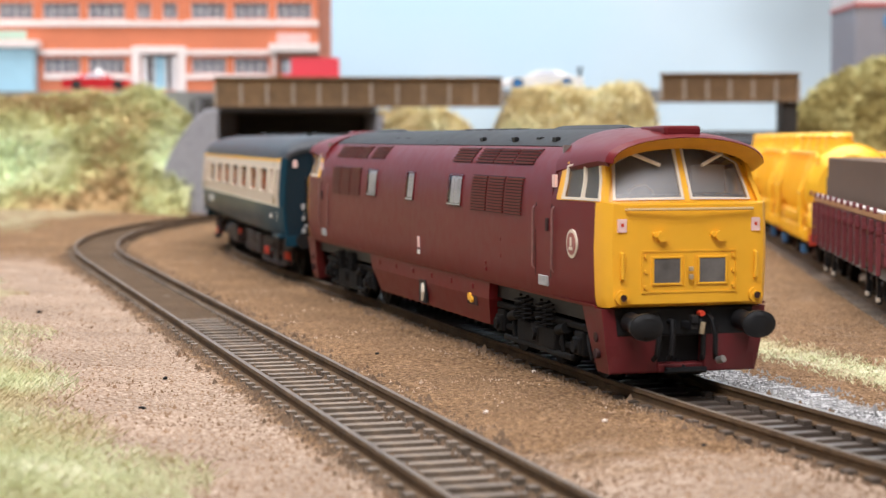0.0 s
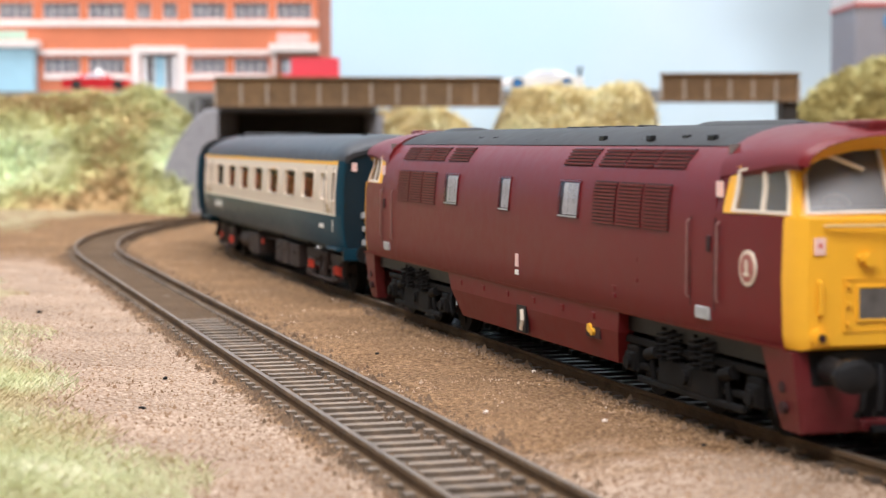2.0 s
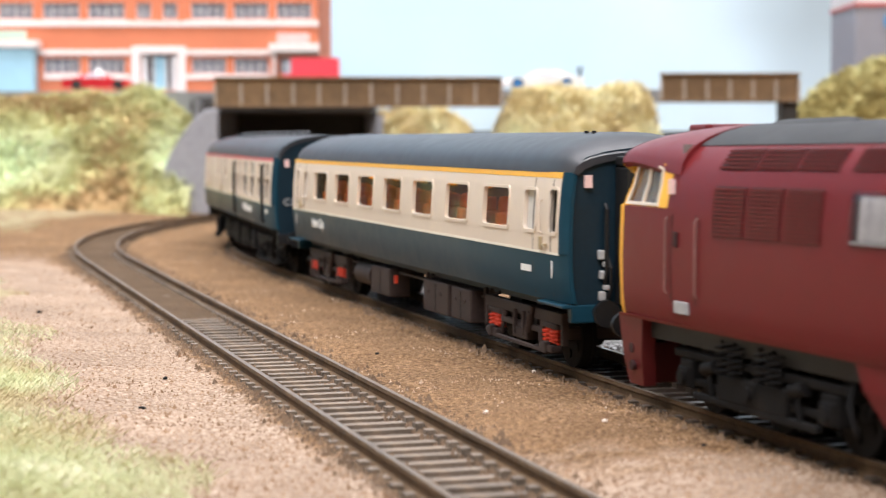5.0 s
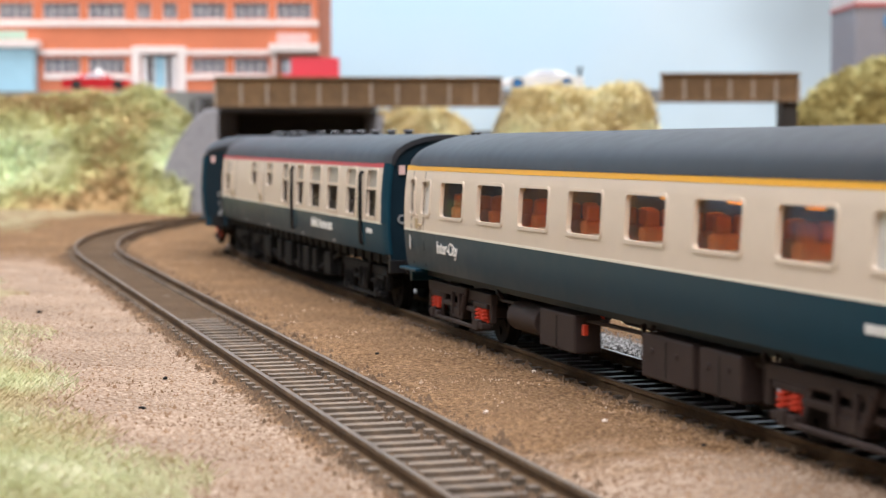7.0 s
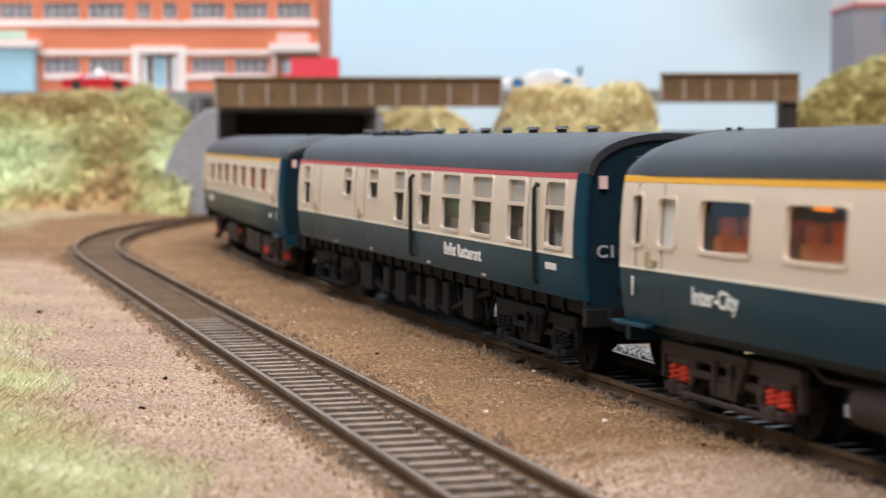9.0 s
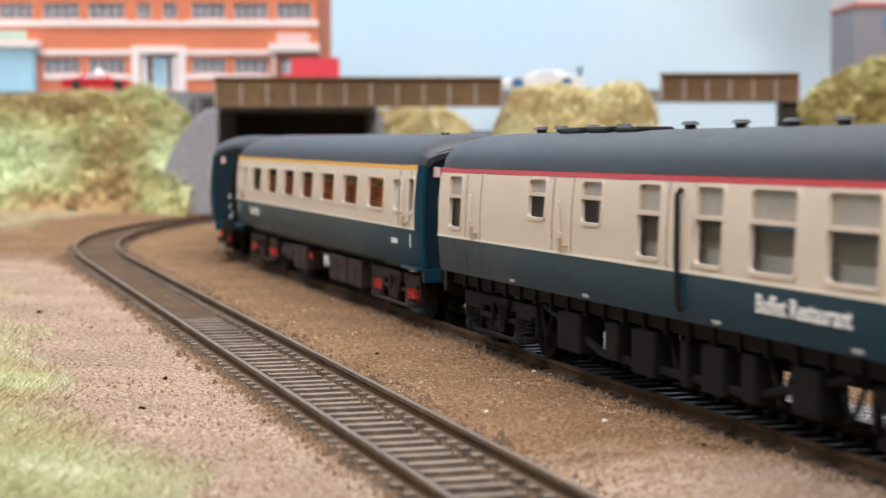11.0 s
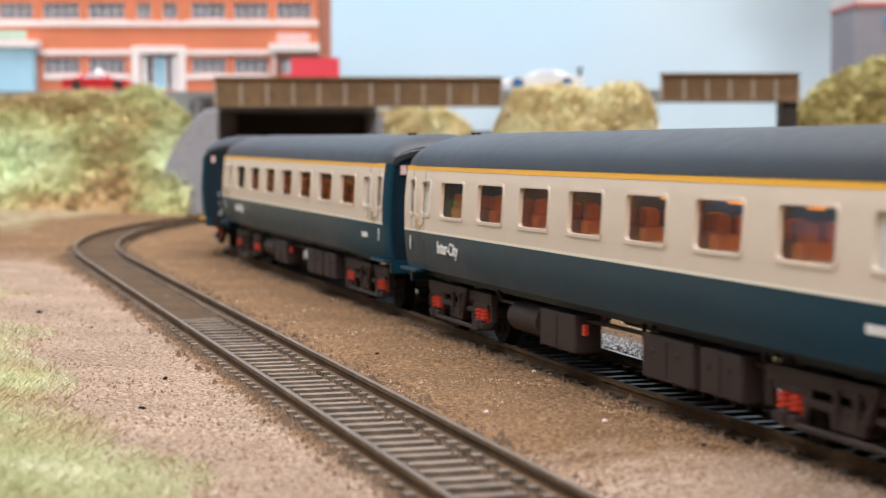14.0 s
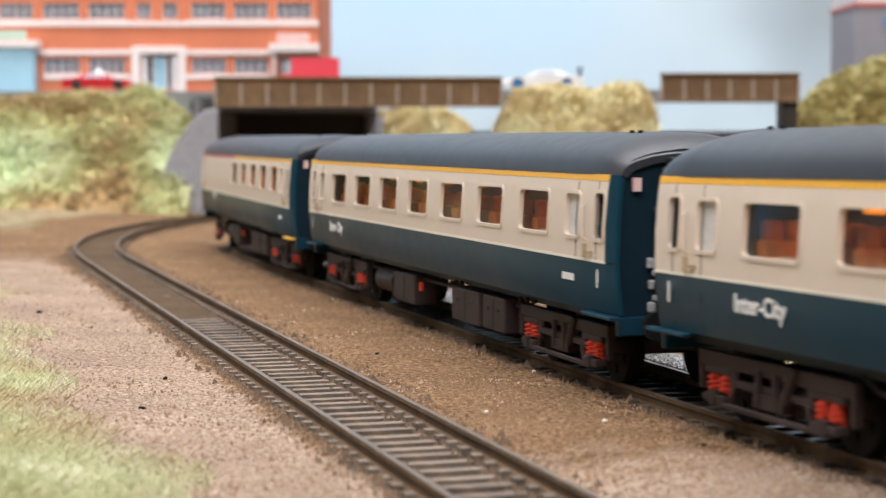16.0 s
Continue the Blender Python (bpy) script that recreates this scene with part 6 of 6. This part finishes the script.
            part("crest_emblem", B((X(109.6) - 0.4, X(109.6) + 0.4, sy * 17.6 - 0.1, sy * 17.6 + 0.1, 25.3, 27.0), (X(109.6) - 0.9, X(109.6) + 0.9, sy * 17.6 - 0.1, sy * 17.6 + 0.1, 24.6, 25.2), bevel=0.1), M_CREAM, cr, "small pale emblem shape")
        # cab roof and brow
        def roof_ring(x, wd, ze, zc):
            a = arc(wd, ze, zc, 16, 2.2)
            return [(X(x), y, z) for y, z in a] + [(X(x), y * 0.95, max(ze - 0.8, z - 0.9)) for y, z in a[::-1]]
        part("cab_roof", loft(bmesh.new(), [roof_ring(97.5, 16.2, 39, 47.35), roof_ring(106, 16.0, 40.0, 47.3), roof_ring(113, 15.7, 40.8, 46.9), roof_ring(118, 15.6, 41.2, 46.5), roof_ring(121.5, 15.55, 41.0, 45.95)]), M_MAROON, t, "domed maroon cab roof", smooth=True)
        def lip(x, wd, ze, zc):
            return [(X(x), y, z) for y, z in arc(wd, ze, zc, 20, 2.2)]
        outer, inner = lip(123.2, 14.75, 40.7, 45.35), lip(120.2, 14.2, 39.2, 43.5)
        edge = [lip(121.4, 15.6, 41.05, 46.0), lip(122.4, 15.25, 40.95, 45.75), lip(123.22, 14.85, 40.8, 45.5)]
        part("roof_lip", loft(bmesh.new(), edge + [[(x, y * 0.994, z - 0.1) for x, y, z in edge[2]], [(x, y * 0.99, z - 0.15) for x, y, z in edge[0]]], closed=False), M_MAROON, t, smooth=True)
        part("brow", loft(bmesh.new(), [outer, inner, [(x - e * 0.6, y * 0.98, z - 0.1) for x, y, z in inner], [(x - e * 3.6, y * 0.99, z - 0.15) for x, y, z in outer]], closed=False), M_BROW, t, "yellow brow under the roof's front edge, coloured darker for shade", smooth=True)
        part("horn_cover", B((min(X(113.5), X(120.5)), max(X(113.5), X(120.5)), -3.6, 3.6, 45.6, 47.6), (min(X(107), X(113)), max(X(107), X(113)), -3.0, 3.0, 46.4, 47.5), bevel=0.55), M_MAROON, t, "raised maroon horn cover")
        # cab inside
        part("cab_floor", B((min(X(99), X(118)), max(X(99), X(118)), -14.5, 14.5, 33.0, 33.6)), M_INTER, t)
        part("cab_bulkhead", B((min(X(98.3), X(99)), max(X(98.3), X(99)), -15, 15, 33.6, 44)), M_DIMCAB, t, "brown cab bulkhead")
        wheel_y = -5.5 * e
        part("cab_blind", B((min(X(114.5), X(115)), max(X(114.5), X(115)), min(4.2 * e, 11.0 * e), max(4.2 * e, 11.0 * e), 35.2, 40.4), bevel=0.2), M_BLIND, t, "pale blind behind the windscreen")
        bm = bmesh.new()
        wire(bm, [(X(114), wheel_y + 2.4 * math.cos(k * 0.524), 35.0 + 1.6 * math.sin(k * 0.524)) for k in range(13)], 0.25)
        part("handbrake_wheel", bm, M_CREAM, t)
        part("driver_desk", B((min(X(113), X(118.5)), max(X(113), X(118.5)), -13, 13, 33.6, 35.0), bevel=0.4), M_UNDER, t)
        # nose details
        xf = 123.7
        def fx(a, b):
            return (min(X(xf + a), X(xf + b)), max(X(xf + a), X(xf + b)))
        part("nose_handrail", wire(bmesh.new(), [(X(122.6), -12.6, 32.5), (X(124.3), -12.2, 32.6), (X(125.0), 0, 32.6), (X(124.3), 12.2, 32.6), (X(122.6), 12.6, 32.5)], 0.26), M_HANDRAIL, nose, "yellowish handrail below the windscreen")
        for yy in (-5.7, 5.7):
            part("nose_lamp", cyl(cyl(bmesh.new(), (X(xf + 0.3), yy, 27.7), (1, 0, 0), 1.0, 1.6, 14), (X(xf + 0.2), yy - 1.2, 28.0), (1, 0, 0), 0.5, 1.2, 10), M_YELLOW, nose, smooth=True)
        hc = part("headcode_frame", B((*fx(-0.2, 0.12), -9.4, 9.4, 24.9, 25.2), (*fx(-0.2, 0.12), -9.4, 9.4, 17.5, 17.8), (*fx(-0.2, 0.12), -9.4, -9.1, 17.8, 24.9), (*fx(-0.2, 0.12), 9.1, 9.4, 17.8, 24.9), (*fx(-0.2, 0.2), -1.1, -0.8, 18.6, 24.4), (*fx(-0.2, 0.2), 0.8, 1.1, 18.6, 24.4)), M_YELLOW, nose, "raised yellow headcode frame")
        for a, b in ((-7.4, -1.5), (1.5, 7.4)):
            part("headcode_rim", B((*fx(-0.2, 0.3), a, b, 23.7, 24.1), (*fx(-0.2, 0.3), a, b, 18.9, 19.3), (*fx(-0.2, 0.3), a, a + 0.4, 19.3, 23.7), (*fx(-0.2, 0.3), b - 0.4, b, 19.3, 23.7), bevel=0.1), M_YELLOW, hc)
            part("headcode_pane", B((*fx(0.0, 0.15), a + 0.4, b - 0.4, 19.3, 23.7)), M_HEADCODE, hc, "dark grey headcode pane")
        for yy in (-8.6, 8.6):
            for zz in (18.6, 21.4, 24.1):
                part("headcode_stud", cyl(bmesh.new(), (X(xf + 0.1), yy, zz), (1, 0, 0), 0.35, 0.5, 8), M_YELLOW, hc)
        part("headcode_clip", B((*fx(0.4, 1.0), -0.4, 0.4, 19.9, 20.8), (*fx(0.4, 1.0), -0.4, 0.4, 21.4, 22.2), bevel=0.1), M_BRASS, hc)
        for yy in (-13.1, 13.1):
            part("nose_label", B((*fx(-1.0, -0.05), yy - 0.85, yy + 0.85, 28.5, 30.9)), M_PINK, nose, "pale pink warning label")
            part("label_mark", B((*fx(-0.06, 0.02), yy - 0.25, yy + 0.25, 29.5, 30.1)), M_RED, nose, "small red mark")
            part("nose_grab", wire(bmesh.new(), [(X(xf - 1.2), yy, 25), (X(xf + 0.2), yy, 24.6), (X(xf + 0.3), yy, 20.2), (X(xf - 1.2), yy, 19.6)], 0.36), M_YELLOW, nose)
            part("marker_lamp", cyl(cyl(bmesh.new(), (X(xf - 0.3), yy, 16.8), (1, 0, 0), 1.35, 1.4, 18), (X(xf + 0.1), yy, 16.8), (1, 0, 0), 0.8, 1.4, 14), M_YELLOW, nose, smooth=True)
            part("marker_lens", cyl(bmesh.new(), (X(xf + 0.5), yy, 16.8), (1, 0, 0), 0.62, 0.9, 12), M_LINE, nose, "dark marker lens")
            bm = cyl(bmesh.new(), (X(125.5), yy * 0.83, 12.2), (1, 0, 0), 1.9, 6.5, 20)
            cyl(bm, (X(129.4), yy * 0.83, 12.2), (1, 0, 0), 3.35, 1.0, 28)
            cyl(bm, (X(130.1), yy * 0.83, 12.2), (e, 0, 0), 3.35, 0.6, 28, 2.2)
            for v in bm.verts:
                if abs(v.co.x) > 128.4:
                    v.co.y, v.co.z = yy * 0.83 + (v.co.y - yy * 0.83) * 0.98, 12.0 + (v.co.z - 12.2) * 0.74
            part("buffer", bm, M_BLACK, t, "black oval buffer", smooth=True)
        part("buffer_beam", B((min(X(119), X(121.4)), max(X(119), X(121.4)), -15.2, 15.2, 9.4, 14.6), bevel=0.4), M_BLACK, t)
        for y0, y1, z1 in ((-14.4, -5.05, 10.0), (4.05, 14.4, 10.0), (-5.0, 4.0, 4.4)):
            part("valance_front", B((min(X(118.6), X(121.3)), max(X(118.6), X(121.3)), y0, y1, 2.7, z1), bevel=0.35), M_MAROON_D, t, "dark red front valance")
        # black plate added behind the valance gap to make it dark
        part("gap_back_plate", B((min(X(116.5), X(118.4)), max(X(116.5), X(118.4)), -6.0, 5.0, 3.2, 11.0), bevel=0.3), M_BLACK, t)
        hook = part("coupling_hook", B((min(X(121.3), X(126)), max(X(121.3), X(126)), -0.7, 0.7, 10.8, 12.2), (min(X(125), X(126.4)), max(X(125), X(126.4)), -0.7, 0.7, 12.0, 13.6), bevel=0.3), M_BLACK, t)
        part("red_cock", cyl(bmesh.new(), (X(123), 2.6, 13.6), (1, 0, 0), 0.55, 1.6, 10), M_RED, t, "red air cock")
        for yy, dz in ((-5.5, 0), (-3.0, 1), (2.6, 0.5), (4.8, 0)):
            part("air_hose", wire(bmesh.new(), [(X(121.4), yy, 13.2 - dz), (X(123.2), yy, 12.3), (X(123.8), yy * 1.08, 9.5), (X(123.4), yy * 1.12, 6.2), (X(122.6), yy * 1.2, 5.2)], 0.5, 8), M_BLACK, t, smooth=True)
        part("hose_end", cyl(bmesh.new(), (X(124.6), 5.9, 5.2), (1, 0.4, 0.3), 0.7, 1.4, 10), M_STEEL, t, "bright metal hose end")
        part("hook_link", cyl(bmesh.new(), (X(124.2), 2.4, 11.0), (0, 0.2, 1), 0.5, 2.2, 10), M_BRASS, t)
        part("tension_bar", wire(bmesh.new(), [(X(110), 0, 5), (X(119), 0, 4.2), (X(122.4), 0, 3.2), (X(122.4), -4, 3.2), (X(122.4), 4, 3.2)], 0.6), M_BLACK, t)
    part("floor_pan", B((-112, 112, -14.5, 14.5, 11.5, 14.5)), M_BLACK, t)
    part("fuel_tank", B((-34, 53, -12, 12, 4.5, 11.4), bevel=0.8), M_BLACK, t)
    bogie(t, 83, 46, M_UNDER, M_UNDER, heavy=True)
    bogie(t, -76, 46, M_UNDER, M_UNDER, heavy=True)
    MOVERS.append((t, sc, 79.5))
    return t


western(201.3)
coach("blue and cream first-class coach behind the locomotive", 469.8, MK2, M_STRIPE_Y)
coach("blue and cream buffet restaurant coach with a red stripe", 733.0, MK1, M_STRIPE_R, mk1=True)
coach("blue and cream first-class coach with orange seats inside", 994.0, MK2, M_STRIPE_Y)
coach("blue and cream first-class coach following in the train", 1256.0, MK2, M_STRIPE_Y)
coach("blue and cream brake coach with a yellow step board", 1518.0, BRK, M_STRIPE_Y, brake=True)

# how far the train has come, in units, at each time
WAY = [(0, 0), (0.5, 15.0), (1, 31.3), (1.5, 50.0), (2, 71.6), (2.5, 94.6), (3, 121.4), (3.5, 153.1), (4, 186.2), (4.5, 219.4), (5, 252.6), (5.5, 285.8), (6, 319.0), (6.5, 352.4), (7, 384.6), (7.5, 417.1), (8, 450.5), (8.5, 486.0), (9, 523.4), (9.5, 561.8), (10, 600.2), (10.5, 638.7), (11, 677.3), (11.5, 715.7), (12, 754.4), (12.5, 792.8), (13, 831.35), (13.5, 870.1), (14, 909.0), (14.5, 947.8), (15, 986.6), (15.5, 1024.4), (16, 1062.2)]


def gone(t):
    i = min(int(t / 0.5), len(WAY) - 2)
    def tan(k):
        a, b = max(k - 1, 0), min(k + 1, len(WAY) - 1)
        return (WAY[b][1] - WAY[a][1]) / (WAY[b][0] - WAY[a][0])
    h = (t - WAY[i][0]) / 0.5
    p0, p1, m0, m1 = WAY[i][1], WAY[i + 1][1], tan(i) * 0.5, tan(i + 1) * 0.5
    return (2 * h ** 3 - 3 * h ** 2 + 1) * p0 + (h ** 3 - 2 * h ** 2 + h) * m0 + (3 * h ** 2 - 2 * h ** 3) * p1 + (h ** 3 - h ** 2) * m1


def motions():
    times = [i * 0.25 for i in range(65)]
    turns = {}
    for k, (ob, sc, half) in enumerate(MOVERS):
        rows = []
        for t in times:
            c = sc - gone(t)
            a, b = on_track(TRACK_B, c - half)[0], on_track(TRACK_B, c + half)[0]
            u = a - b
            m = (a + b) / 2
            ang = math.degrees(math.atan2(u.y, u.x))
            za, zb = rise(c - half), rise(c + half)
            rows.append((t, pose(m.x * U, m.y * U, (za + zb) / 2 * U, 0, -math.degrees(math.atan2(za - zb, 2 * half)), ang)))
            turns[k, t] = ang
        walk(ob, rows)
    for ob, k, x in BOGIES:
        rows = []
        for t in times:
            d = on_track(TRACK_B, MOVERS[k][1] - gone(t) - x)[1]
            ang = (math.degrees(math.atan2(-d.y, -d.x)) - turns[k, t] + 180) % 360 - 180
            rows.append((t, pose(x * U, 0, 0, 0, 0, ang)))
        walk(ob, rows)
    fine = [i * 0.1 for i in range(161)]
    for ob, x in WHEELS:
        walk(ob, [(t, pose(x * U, 0, 6.2 * U, 0, math.degrees(gone(t) / 6.2), 0)) for t in fine])


motions()
